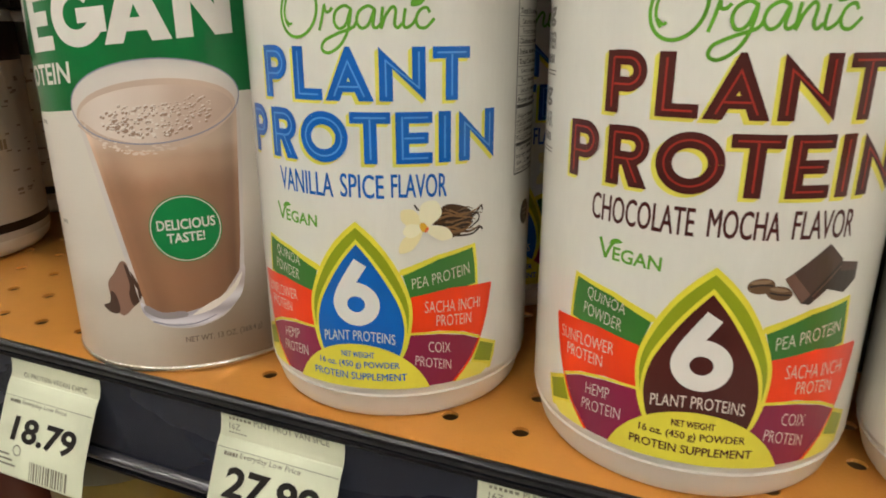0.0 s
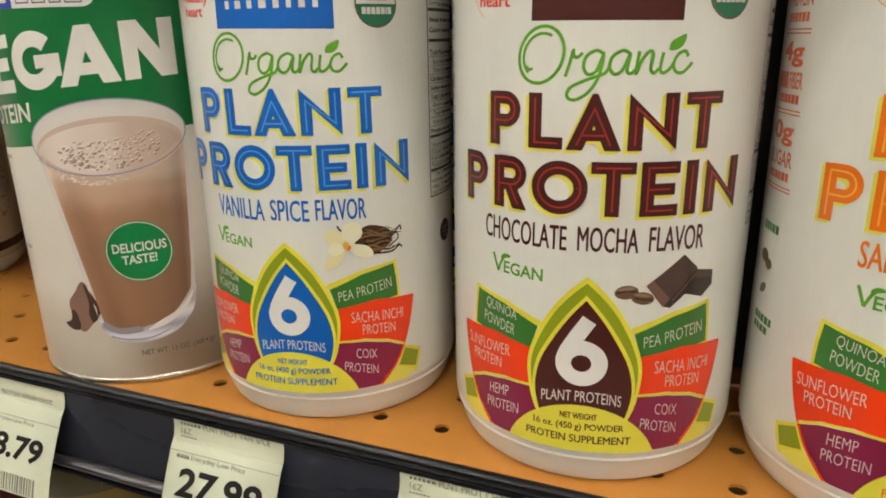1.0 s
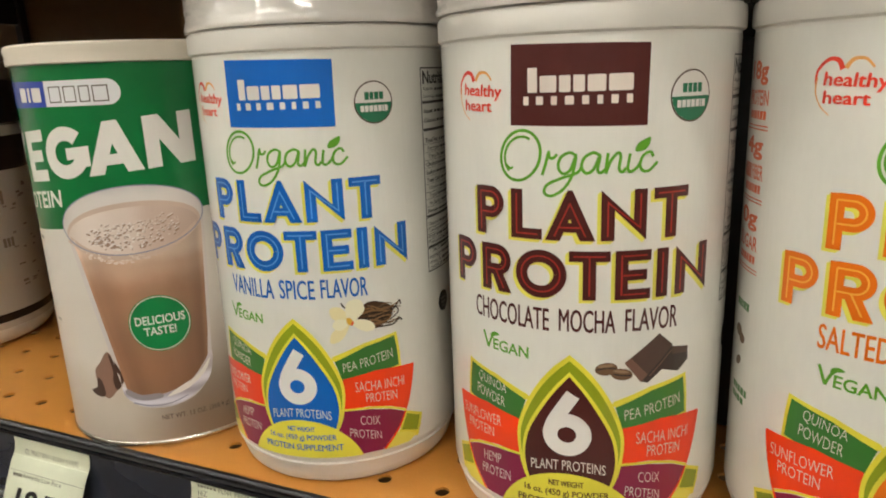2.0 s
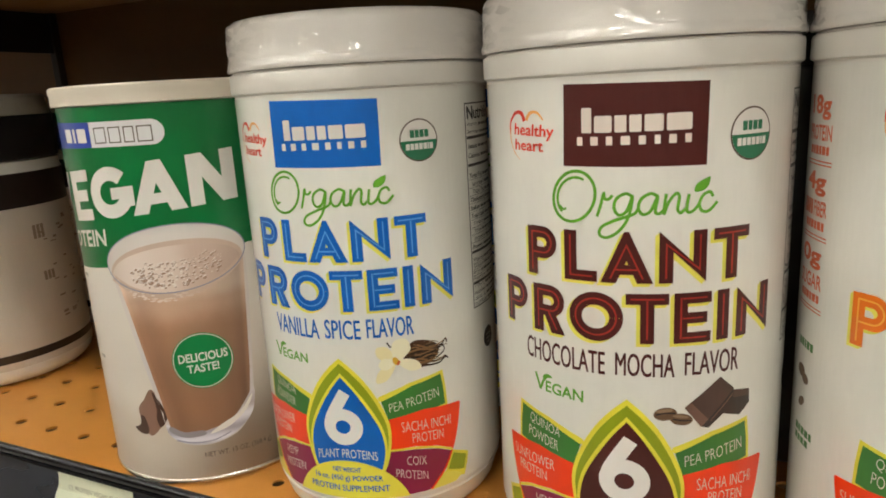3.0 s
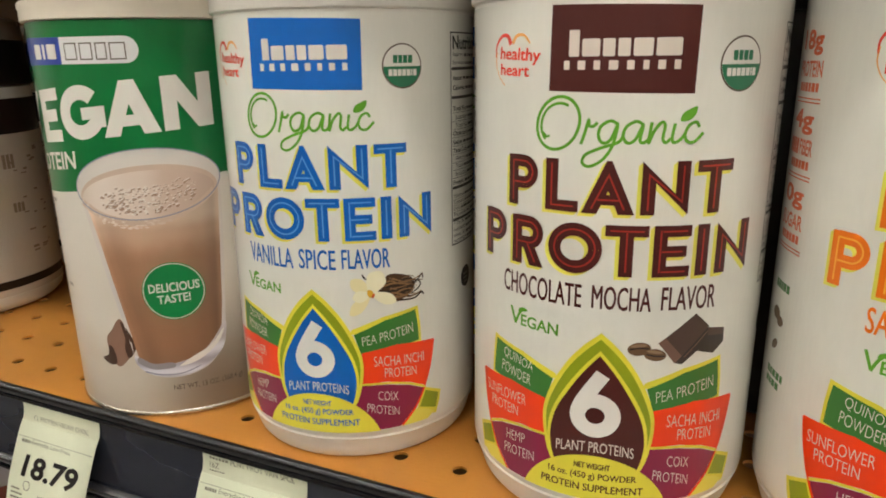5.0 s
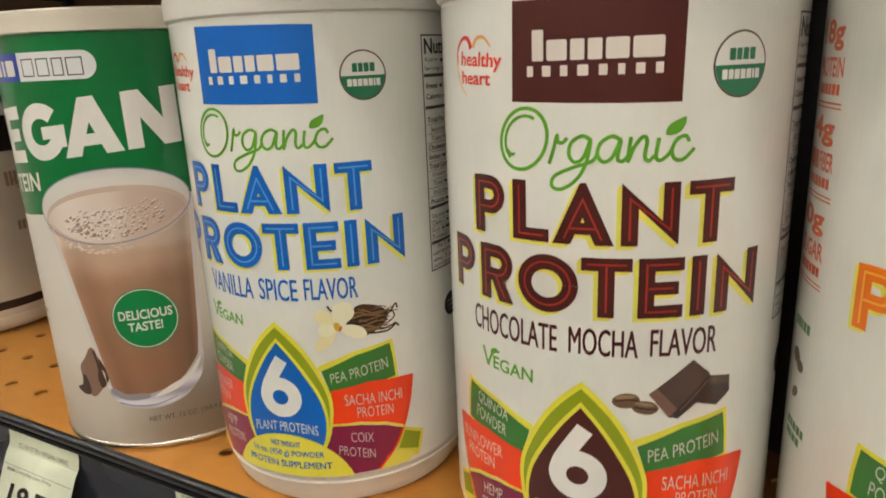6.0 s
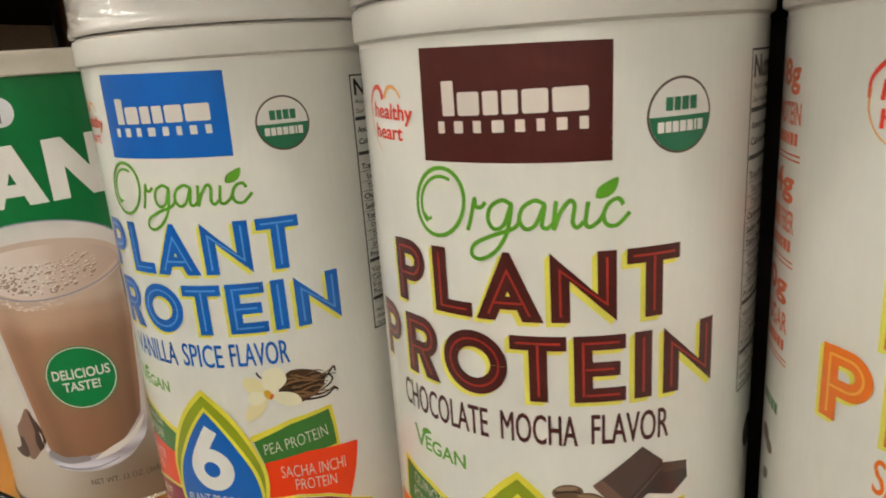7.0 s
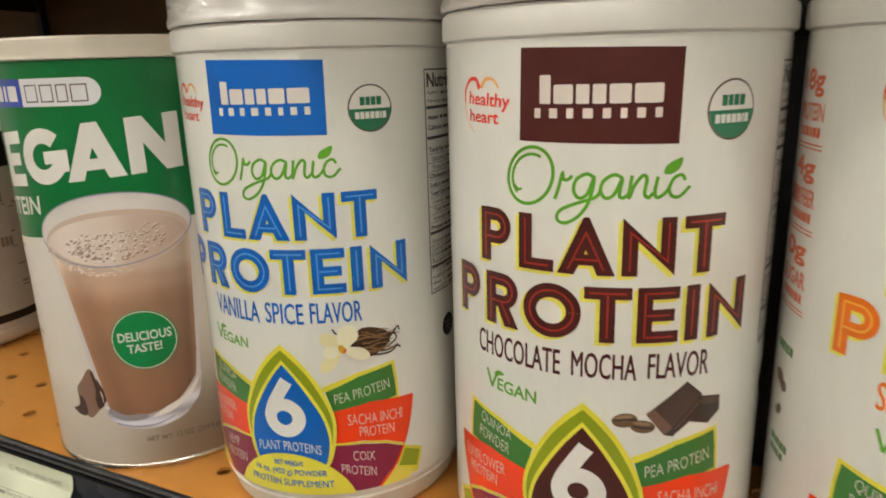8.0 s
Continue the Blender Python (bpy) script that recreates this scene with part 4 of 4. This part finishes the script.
for nm, c in dict(can_white=(222, 212, 200), can_green=(0, 110, 53), pill_blue=(52, 74, 166), pill_white=(226, 224, 226), can_print=(232, 226, 220), glass_grey=(206, 198, 196), glass_edge=(150, 150, 170), glass_foot=(214, 212, 222), glass_shade=(150, 144, 150), foam=(206, 182, 166),
                  foam_ring=(212, 187, 170), bubble=(168, 137, 118), bubble_light=(244, 234, 226), shake=(140, 92, 70), shake_light=(166, 122, 98), shake_dark=(122, 80, 60), badge=(16, 132, 70), curl=(140, 106, 90), curl_dark=(74, 50, 40), faint=(176, 168, 158), dull=(96, 84, 74)).items():
    ink(nm, c)

# label white greys towards the foot: backdrop shade put into the colour
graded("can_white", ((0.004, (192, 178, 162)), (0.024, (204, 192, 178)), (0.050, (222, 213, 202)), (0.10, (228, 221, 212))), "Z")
graded("foam", ((-0.004, (214, 194, 180)), (0.012, (236, 221, 211)), (0.026, (228, 210, 198)), (0.038, (208, 183, 168)), (0.050, (192, 164, 148))), "X")
graded("glass_grey", ((0.02, (206, 200, 200)), (0.10, (222, 212, 206)), (0.116, (226, 218, 212)), (0.124, (206, 202, 200))), "Z")
graded("glass_foot", ((0.018, (120, 112, 122)), (0.0225, (226, 224, 234)), (0.0265, (170, 164, 178)), (0.031, (232, 230, 238)), (0.036, (188, 176, 180)), (0.044, (216, 208, 212))), "Z")



def label_shade():
    """The print's brown table shade and the next tub's shadow, put into the colour."""
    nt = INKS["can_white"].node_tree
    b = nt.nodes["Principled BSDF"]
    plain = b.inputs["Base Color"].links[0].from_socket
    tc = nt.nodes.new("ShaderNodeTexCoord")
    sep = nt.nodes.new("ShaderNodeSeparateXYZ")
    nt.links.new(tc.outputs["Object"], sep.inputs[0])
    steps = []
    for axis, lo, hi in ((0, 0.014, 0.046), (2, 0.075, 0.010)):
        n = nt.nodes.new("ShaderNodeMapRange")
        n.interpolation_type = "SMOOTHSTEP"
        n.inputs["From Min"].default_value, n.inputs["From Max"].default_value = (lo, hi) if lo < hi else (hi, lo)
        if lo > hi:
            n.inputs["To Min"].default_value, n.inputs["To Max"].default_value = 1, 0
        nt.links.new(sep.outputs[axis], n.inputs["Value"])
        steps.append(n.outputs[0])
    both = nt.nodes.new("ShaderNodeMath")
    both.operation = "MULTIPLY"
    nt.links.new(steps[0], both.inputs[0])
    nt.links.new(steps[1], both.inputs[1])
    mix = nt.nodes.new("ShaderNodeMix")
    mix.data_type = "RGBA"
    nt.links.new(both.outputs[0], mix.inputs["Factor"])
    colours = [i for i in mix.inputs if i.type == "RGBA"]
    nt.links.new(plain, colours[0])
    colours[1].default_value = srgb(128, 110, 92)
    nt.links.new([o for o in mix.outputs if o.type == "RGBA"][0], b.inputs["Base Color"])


label_shade()


def shake_print():
    """The printed drink: lit from one side across the glass, paler towards the foam, with the glass's pale edge."""
    graded("shake", ((0.020, (134, 96, 70)), (0.045, (144, 104, 78)), (0.072, (156, 116, 90)), (0.086, (190, 156, 132)), (0.094, (214, 188, 168))), "Z")
    nt = INKS["shake"].node_tree
    b = nt.nodes["Principled BSDF"]
    down = b.inputs["Base Color"].links[0].from_socket

    def math_node(op, a, c, d=None):
        n = nt.nodes.new("ShaderNodeMath")
        n.operation = op
        for k, v in enumerate((a, c, d)):
            if v is None:
                continue
            if isinstance(v, (int, float)):
                n.inputs[k].default_value = v
            else:
                nt.links.new(v, n.inputs[k])
        return n.outputs[0]

    sep = nt.nodes.new("ShaderNodeSeparateXYZ")
    tc = nt.nodes.new("ShaderNodeTexCoord")
    nt.links.new(tc.outputs["Object"], sep.inputs[0])
    u = math_node("MULTIPLY", math_node("ARCTAN2", sep.outputs[0], math_node("MULTIPLY", sep.outputs[1], -1.0)), R_CAN * MM)
    mid = math_node("MULTIPLY_ADD", sep.outputs[2], -0.072, 0.0384)
    half = math_node("MULTIPLY_ADD", sep.outputs[2], 0.1485, 0.0131)
    across = math_node("MULTIPLY_ADD", math_node("DIVIDE", math_node("SUBTRACT", u, mid), half), 0.5, 0.5)
    ramp = nt.nodes.new("ShaderNodeValToRGB")
    tones = ((0.0, 1.34), (0.05, 1.12), (0.14, 1.0), (0.34, 1.20), (0.62, 1.06), (0.84, 0.86), (0.95, 0.70), (1.0, 1.0))
    while len(ramp.color_ramp.elements) < len(tones):
        ramp.color_ramp.elements.new(0.5)
    for e, (p, v) in zip(ramp.color_ramp.elements, tones):
        e.position, e.color = p, (v * 0.7, v * 0.7, v * 0.7, 1)
    ramp.color_ramp.interpolation = "EASE"
    nt.links.new(across, ramp.inputs["Fac"])
    mul = nt.nodes.new("ShaderNodeVectorMath")
    mul.operation = "MULTIPLY"
    nt.links.new(down, mul.inputs[0])
    nt.links.new(ramp.outputs["Color"], mul.inputs[1])
    up = nt.nodes.new("ShaderNodeVectorMath")
    up.operation = "SCALE"
    up.inputs["Scale"].default_value = 1 / 0.7
    nt.links.new(mul.outputs[0], up.inputs[0])
    nt.links.new(up.outputs[0], b.inputs["Base Color"])


shake_print()


def shake_can(x, y, turn):
    t = thing("shake_can", x, y, SHELF + 0.0004, turn, "green and white shake powder can with a printed glass", "powder can")
    part("body", lathe_bm([(0, 2.0), (50, 2.0), (52.2, 2.2), (52.7, 3.2), (52.8, 4), (52.8, 172.6), (52.4, 172.8), (0, 172.8)], 128), LABEL_PAPER, t)
    part("bottom_rim", lathe_bm([(51.2, 1.4), (51.6, 0.0), (53.1, 0.0), (53.6, 0.5), (53.7, 1.5), (53.4, 2.3), (53.1, 2.6), (52.0, 2.3)], 128), TIN, t, "shiny tin bottom rim")
    part("lid", lathe_bm([(0, 172.9), (53.4, 172.7), (54.4, 172.8), (54.7, 173.2), (54.5, 177.2), (54.95, 178.6), (54.8, 180.2), (54.0, 181.0), (52.6, 180.9), (51.6, 179.4), (50.8, 178.4), (0, 178.2)], 128), CAN_LID, t, "milky plastic lid")
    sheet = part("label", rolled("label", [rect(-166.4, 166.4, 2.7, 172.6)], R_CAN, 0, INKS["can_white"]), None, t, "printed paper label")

    def a(name, polys, layer, colour, label=""):
        return part(name, rolled(name, polys, R_CAN, layer, INKS[colour]), None, sheet, label)

    a("green_field", [[(-165, 99), (-60, 99), (-17, 102.2), (24, 106.2), (62.8, 110.0), (100, 110), (165, 104), (165, 172.5), (-165, 172.5)]], 1, "can_green", "bright green upper field")
    a("pill_left", [[(-36, 155.0), (1.7, 155.6), (1.9, 166.0), (-36, 166.4)]], 2, "pill_blue", "plain blue brand field")
    a("pill_right", [[(1.8, 155.6), (29.6, 155.8)] + [(29.6 + 5.2 * math.sin(v), 161.0 - 5.2 * math.cos(v)) for v in (math.pi * k / 12 for k in range(1, 12))] + [(29.6, 166.2), (1.9, 166.0)]], 2, "pill_white", "plain white brand field")
    a("brand_mark", blocks((3.2, 1.0, 3.4), -16.5, -0.6, 157.6, 163.4, 0.9), 3, "can_print", "pale blocks in place of a brand name")
    thin = []
    for u0, u1 in ((4.4, 9.8), (11.6, 16.6), (18.4, 22.4), (24.0, 29.8)):
        thin += ribbon([(u0, 157.4), (u1, 157.5), (u1, 163.6), (u0, 163.5)], 0.5, closed=True)
    a("pill_frame", thin, 3, "dull", "thin grey frames in place of a brand name")
    for ch, u0, u1 in (("V", -47.0, -23.5), ("E", -20.6, -4.8), ("G", -3.8, 18.4), ("A", 17.0, 39.7), ("N", 41.0, 60.7)):
        z0 = 125.1 + 0.088 * u0
        a("letter", broad_letter(ch, u0, u1, z0, z0 + 21.8, 5.8, 0.088, 0.5), 2, "can_print", "very large white capital %s" % ch)
    a("name_small", lettered("PROTEIN", [(-39.0, 109.8), (0.4, 113.4), (1.0, 121.0), (-39.4, 117.4)], 0.02), 2, "can_print")
    # printed glass of shake
    tilt = math.radians(5)
    outline = spline([(-0.8, 105.8), (2.4, 92), (8.2, 66), (13.4, 42), (16.0, 28)], n=4) + spline([(17.4, 24.4), (24, 20.4), (35.6, 19.2), (47, 22.6), (54.4, 30)], n=4) + spline([(56.4, 38), (58.0, 60), (60.0, 88), (60.7, 110)], n=4)
    a("glass", [outline], 2, "glass_grey", "drinking glass print")
    a("glass_rim", [disc(30.0, 107.4, 31.0, 14.6, 56, tilt)], 3, "glass_grey")
    drink = spline([(1.4, 102.0), (5.6, 89), (10.8, 65), (15.2, 43), (17.0, 33)], n=4) + spline([(18.0, 28.6), (26, 25.6), (35.4, 26.4), (46, 30.4), (54.6, 40.4)], n=4) + spline([(56.0, 52), (58.0, 82), (59.4, 104)], n=4) + spline([(50, 97), (32, 90.6), (14, 93.6)], n=4)
    a("shake", [drink], 3, "shake", "milky brown shake")
    a("foam_ring", [disc(30.0, 103.6, 29.3, 11.5, 48, tilt)], 4, "foam_ring")
    a("foam", [disc(29.8, 102.6, 28.4, 10.3, 48, tilt)], 5, "foam", "pale foam")
    rng = random.Random(5)
    dark, light = [], []
    for k in range(420):
        row = int(rng.random() ** 0.8 * 11)
        u = 31 + 20.0 * (rng.random() * 2 - 1) * math.sqrt(max(0.1, 1 - ((row - 4) / 8) ** 2))
        z = 94.6 + 1.05 * row + 0.5 * rng.random() + 0.09 * (u - 30) + 0.010 * (u - 30) ** 2
        s = (0.36 + 0.72 * rng.random()) * (1.2 - 0.05 * row) * (1.0 if u < 36 else 0.75)
        if rng.random() < 0.46:
            dark.append(disc(u, z, s, s * 0.62, 8, 0.5))
            light.append(disc(u - 0.2, z + s * 0.9, s * 0.9, s * 0.3, 8, 0.3))
        elif rng.random() < 0.4:
            light.append(disc(u, z, s * 0.8, s * 0.4, 8))
    froth = []
    for k in range(70):
        u = 9 + 36 * rng.random()
        s = 0.25 + 0.45 * rng.random()
        froth.append(disc(u, 89.2 + 0.0125 * (u - 27) ** 2 + 0.06 * (u - 27) + 3.4 * rng.random() ** 1.5 - 0.6, s * 1.5, s * 0.6, 8))
    tagged(a("froth_texture", froth, 6, "foam", "pale froth under the printed rim"), kind="stuff")
    tagged(a("foam_bubble_texture", dark, 6, "bubble", "fine dark bubbles in the printed foam"), kind="stuff")
    tagged(a("foam_glint_texture", light, 6, "bubble_light", "fine pale glints in the printed foam"), kind="stuff")
    a("foam_lip", ribbon(spline([(1.4, 99.5), (12, 93.6), (30, 90.9), (48, 96.2), (58.6, 104)]), 3.0, taper=0.8), 5, "foam_ring")
    a("rim_line", ribbon(disc(30.0, 107.2, 30.8, 14.7, 64, tilt), 0.5, closed=True), 7, "glass_edge")
    a("glass_foot", [spline([(16.2, 30.4), (24, 25.6), (36, 26.4), (48, 31.4), (56.0, 42.6), (56.4, 37), (53.6, 29), (45, 22.4), (35, 19.6), (24, 20.6), (17.2, 25.0)], True, 4)], 4, "glass_foot", "clear glass foot")
    a("foot_shade", [spline([(17.4, 26.8), (24, 23.6), (33, 24.2), (32, 26.6), (24, 26.4), (18.2, 29.4)], True, 4)], 5, "glass_shade")
    a("foot_glint", [spline([(35, 24.4), (44, 26.6), (52.4, 33.0), (55.4, 39.6), (49, 32.4), (41, 28.4)], True, 4)], 5, "print_white")
    a("foot_gleam", ribbon(spline([(20, 22.6), (27, 20.9), (36, 21.0), (44, 23.6)]), 0.8, taper=0.5), 5, "glass_edge")
    a("curl", [spline([(2.4, 37.0), (6.2, 42.0), (11.0, 47.4), (15.4, 40), (17.0, 33.6), (12.8, 28.4), (7.6, 24.2), (3.8, 28.2)], True, 4)], 1, "curl", "chocolate curl")
    a("curl_inside", [spline([(-1.6, 27.6), (2.0, 29.4), (3.2, 34.0), (5.4, 33.0), (6.6, 27.2), (4.8, 24.8), (1.2, 25.2)], True, 4)], 2, "curl_dark")
    a("curl_shade", [spline([(11.2, 46.4), (15.2, 40.2), (17.0, 33.8), (13.2, 28.8), (11.6, 33.0), (12.4, 38.0)], True, 4)], 2, "curl_dark")
    a("badge", [disc(36.4, 59.9, 13.1, n=56)], 6, "badge", "round green badge")
    a("badge_ring", ribbon(disc(36.4, 59.9, 12.5, n=56), 0.4, closed=True), 7, "can_print")
    a("badge_word", lettered("DELICIOUS", [(26.2, 59.4), (47.2, 60.2), (47.2, 64.3), (26.2, 63.5)], 0.022), 7, "can_print")
    a("badge_word", lettered("TASTE!", [(29.4, 54.4), (43.0, 55.0), (43.0, 58.9), (29.4, 58.3)], 0.022), 7, "can_print")
    a("weight_words", lettered("NET WT. 13 OZ. (368.4 g)", [(31.4, 12.2), (62.0, 12.8), (62.0, 16.0), (31.4, 15.4)], 0.01), 2, "dull")
    a("small_print", blocks((2, 1.4, 2, 1.6), -27.0, -21.0, 97.2, 98.8, 0.5) + blocks((2, 1.4, 2), -23.0, -18.0, 58.4, 60.0, 0.5), 2, "faint")
    return t


shake_can(-0.2134, -0.0009, 0.0)

# ---- supplement bottles beside the can ----
for nm, c in dict(bottle_white=(206, 196, 182), bottle_dark=(36, 26, 22), bottle_band=(150, 132, 114)).items():
    ink(nm, c)
CLEAR_BAND = surface("cloudy_seal_film", srgb(150, 142, 130), 0.25, vary=0.12, scale=60, coat=0.4)


def supplement_bottle(x, y, turn, label):
    t = thing("supplement_bottle", x, y, SHELF + 0.0004, turn, label, "supplement bottle", "white supplement bottles")
    r = 57.8
    part("body", lathe_bm([(0, 1.5), (44, 1.2), (48, 0), (53, 1.6), (56.4, 5.5), (57.6, 11), (57.6, 133), (57.2, 135.4), (56.6, 137.4), (56.4, 141.5), (54, 142.5), (0, 142.5)], 96), PLASTIC, t, "white plastic body")
    part("cap", lathe_bm([(0, 142.6), (56.6, 142.6), (57.4, 143.4), (57.4, 168.4), (56.6, 169.8), (0, 170.2)], 96), CAP_BLACK, t, "black screw cap")
    part("seal_film", lathe_bm([(55.2, 170.0), (57.0, 170.2), (57.2, 174), (56.6, 181.0), (54.2, 183.2), (0, 183.0)], 96), CLEAR_BAND, t, "cloudy film seal on the cap")
    sheet = part("label", rolled("label", [rect(-178, 178, 11.5, 135.0)], r, 0, INKS["bottle_white"]), None, t)

    def a(name, polys, layer, colour):
        return part(name, rolled(name, polys, r, layer, INKS[colour]), None, sheet)

    a("lower_band", [rect(-177, 177, 16.0, 21.4)], 1, "bottle_dark")
    a("upper_band", [rect(-177, 177, 113.4, 134.9)], 1, "bottle_dark")
    rng = random.Random(3)
    marks = []
    for k in range(26):
        u, z = 104 + 26 * rng.random(), 34 + 70 * rng.random()
        marks.append(rect(u, u + 1.5 + 4 * rng.random(), z, z + 0.7 + 0.8 * rng.random()))
    marks += blocks((2, 2, 2), 100, 108, 92, 101, 0.6) + blocks((2, 2, 2), 102, 110, 64, 70, 0.6)
    a("side_print", marks, 1, "bottle_band")
    return t


bottle = supplement_bottle(-0.439, 0.023, -8, "white supplement bottle with black cap beside the can")
second = copy_thing(bottle, pose(-0.491, 0.138, SHELF + 0.0004, 0, 0, -72))
second["label"] = "white supplement bottle standing behind the first"


# ---- price tickets ----
ink("ticket_grey", (132, 129, 112), 0.6)
TICKET_LINE = [(-0.0567, -0.0034), (-0.0568, -0.0090), (-0.0577, -0.0132), (-0.0602, -0.0168), (-0.0642, -0.0252), (-0.0680, -0.0336), (-0.0712, -0.0412), (-0.0742, -0.0512), (-0.0752, -0.0560)]


def along(v):
    """The place (y, z) at v millimetres down a ticket, and the way out of its face."""
    v *= MM
    for (ya, za), (yb, zb) in zip(TICKET_LINE, TICKET_LINE[1:]):
        d = math.hypot(yb - ya, zb - za)
        if v <= d or (yb, zb) == TICKET_LINE[-1]:
            f = v / d
            return ya + (yb - ya) * f, za + (zb - za) * f, (zb - za) / d, -(yb - ya) / d
        v -= d


def on_ticket(name, polys, lift, material):
    bm = bmesh.new()
    for poly in polys:
        bm.faces.new([bm.verts.new((u, v, 0)) for u, v in poly])
    bmesh.ops.triangulate(bm, faces=[f for f in bm.faces if len(f.verts) > 4])
    vs = [v.co.y for v in bm.verts]
    k = math.floor(min(vs)) + 1
    while k < max(vs):
        bmesh.ops.bisect_plane(bm, geom=bm.verts[:] + bm.edges[:] + bm.faces[:], plane_co=(0, k, 0), plane_no=(0, 1, 0))
        k += 1
    for v in bm.verts:
        y, z, ny, nz = along(-v.co.y)
        v.co = Vector((v.co.x * MM, y + ny * lift, z + nz * lift))
    return mesh_of(name, bm, material)


def price_ticket(x, width, head, price, label, fold=13.4, price_at=(6.6, 47.6, -33.2, 12.0)):
    t = thing("price_ticket", x, 0, SHELF, 0, label, "price ticket", "shelf price tickets")
    me = on_ticket("paper", [rect(0, width, -53.0, -11.2)], 0.0, TICKET)
    paper = part("paper", me, None, t, "pale green paper hanging outward")
    paper.modifiers.new("thickness", "SOLIDIFY").thickness = 0.00018
    top = part("top_fold", on_ticket("top_fold", [rect(0, width, -11.2, -0.2)], 0.0, TICKET_TOP), None, t, "paper tucked in the channel")
    top.modifiers.new("thickness", "SOLIDIFY").thickness = 0.00018
    lift = 0.00022
    up, low = [], []
    for txt, u0, u1, v, h, bold in head:
        up += lettered(txt, line_of(u0, u1, -v - h, h), bold) if txt else blocks((1.6, 1.8, 1.6, 1.8, 2, 2.2), u0, u1, -v - h * 0.75, -v - h * 0.3, 1.0)
    part("heading", on_ticket("heading", up, lift, INKS["ticket_grey"]), None, top, "small grey capitals")
    small = [rect(0.6, width - 0.6, -fold - 1.9, -fold - 1.7)]
    small += blocks((2, 1, 2, 2, 1.4), 4.0, 10.2, -fold - 4.4, -fold - 3.0, 0.5)
    small += lettered("Everyday Low Price", line_of(11.4, 38.0, -fold - 4.9, 2.5), 0.0)
    part("small_print", on_ticket("small_print", small, lift, INKS["ticket_grey"]), None, paper)
    if price:
        u0, u1, v, h = price_at
        low += lettered(price, [(u0 - 0.7, v), (u1 - 0.7, v), (u1 + 0.7, v + h), (u0 + 0.7, v + h)], 0.03)
        part("price_print", on_ticket("price_print", low, lift, INKS["black"]), None, paper, "bold black price")
    rng = random.Random(len(label))
    code, u = [], 22.0
    while u < 44:
        w = 0.3 + 0.9 * rng.random()
        code.append(rect(u, u + w, -52.0, -44.0))
        u += w + 0.35 + 0.7 * rng.random()
    code += ribbon(disc(13.5, -41.0, 2.2, n=20), 0.4, closed=True)
    for k in range(3):
        code.append(rect(3, 9 + 2 * k, -44.0 - 2.2 * k, -43.2 - 2.2 * k))
    tagged(part("barcode", on_ticket("barcode", code, lift, INKS["ticket_grey"]), None, paper), kind="stuff")
    return t


price_ticket(-0.2750, 53.0, [("CL PROTIEN VEGAN CHOC", 8.0, 46.0, 7.8, 2.4, 0.0)], "18.79", "pale green paper price ticket reading 18.79", 17.0, (8.8, 46.2, -37.4, 11.0))
price_ticket(-0.1592, 54.0, [("", 4.0, 14.0, 2.2, 2.6, 0.0), ("PLNT PROT VAN SPCE", 15.4, 48.0, 2.2, 2.6, 0.0), ("16Z", 4.0, 9.0, 5.6, 2.4, 0.0), ("", 4.0, 12.0, 8.6, 1.2, 0.0)], "27.99", "pale green paper price ticket reading 27.99")
price_ticket(-0.0556, 54.0, [("", 4.0, 14.0, 2.2, 2.6, 0.0), ("PLNT PROT CH MCHA", 15.4, 47.0, 2.2, 2.6, 0.0), ("16Z", 4.0, 9.0, 5.6, 2.4, 0.0), ("", 4.0, 12.0, 8.6, 1.2, 0.0)], "", "pale green paper price ticket with small print")


# ---- the shelf below, seen under the rail ----
def lower_shelf():
    t = thing("lower_shelf", 0, 0, SHELF - 0.33, 0, "tan steel shelf below in deep shade", "shelf", "shelves of the bay")
    part("deck", box_bm(XA, XB, -0.05, 0.369, -0.0015, 0.0), SHELF_PAINT, t, smooth=False)
    part("front_flange", box_bm(XA, XB, -0.052, -0.0502, -0.03, 0.0), SHELF_PAINT, t, smooth=False)


lower_shelf()
for nm, c in dict(pot_cream=(112, 96, 46), pot_lid=(62, 58, 36), pot_red=(92, 44, 32), pot_white=(150, 144, 148)).items():
    ink(nm, c)


def lidded_pot(x, y, lid, body, label):
    t = thing("lidded_pot", x, y, SHELF - 0.33 + 0.0004, 0, label, "pot", "pots on the lower shelf")
    part("body", lathe_bm([(0, 0.5), (48, 0), (51, 3), (52, 10), (52, 165), (50, 171), (0, 172)], 64), INKS[body], t)
    part("lid", lathe_bm([(0, 172.2), (52.5, 172.2), (53.2, 174), (53.2, 196), (51, 199.4), (46, 200), (0, 199)], 64), INKS[lid], t)


lidded_pot(-0.378, 0.075, "pot_lid", "pot_cream", "ochre pot with a dull olive lid")
lidded_pot(-0.496, 0.06, "pot_white", "pot_red", "dark red pot with a pale grey lid")
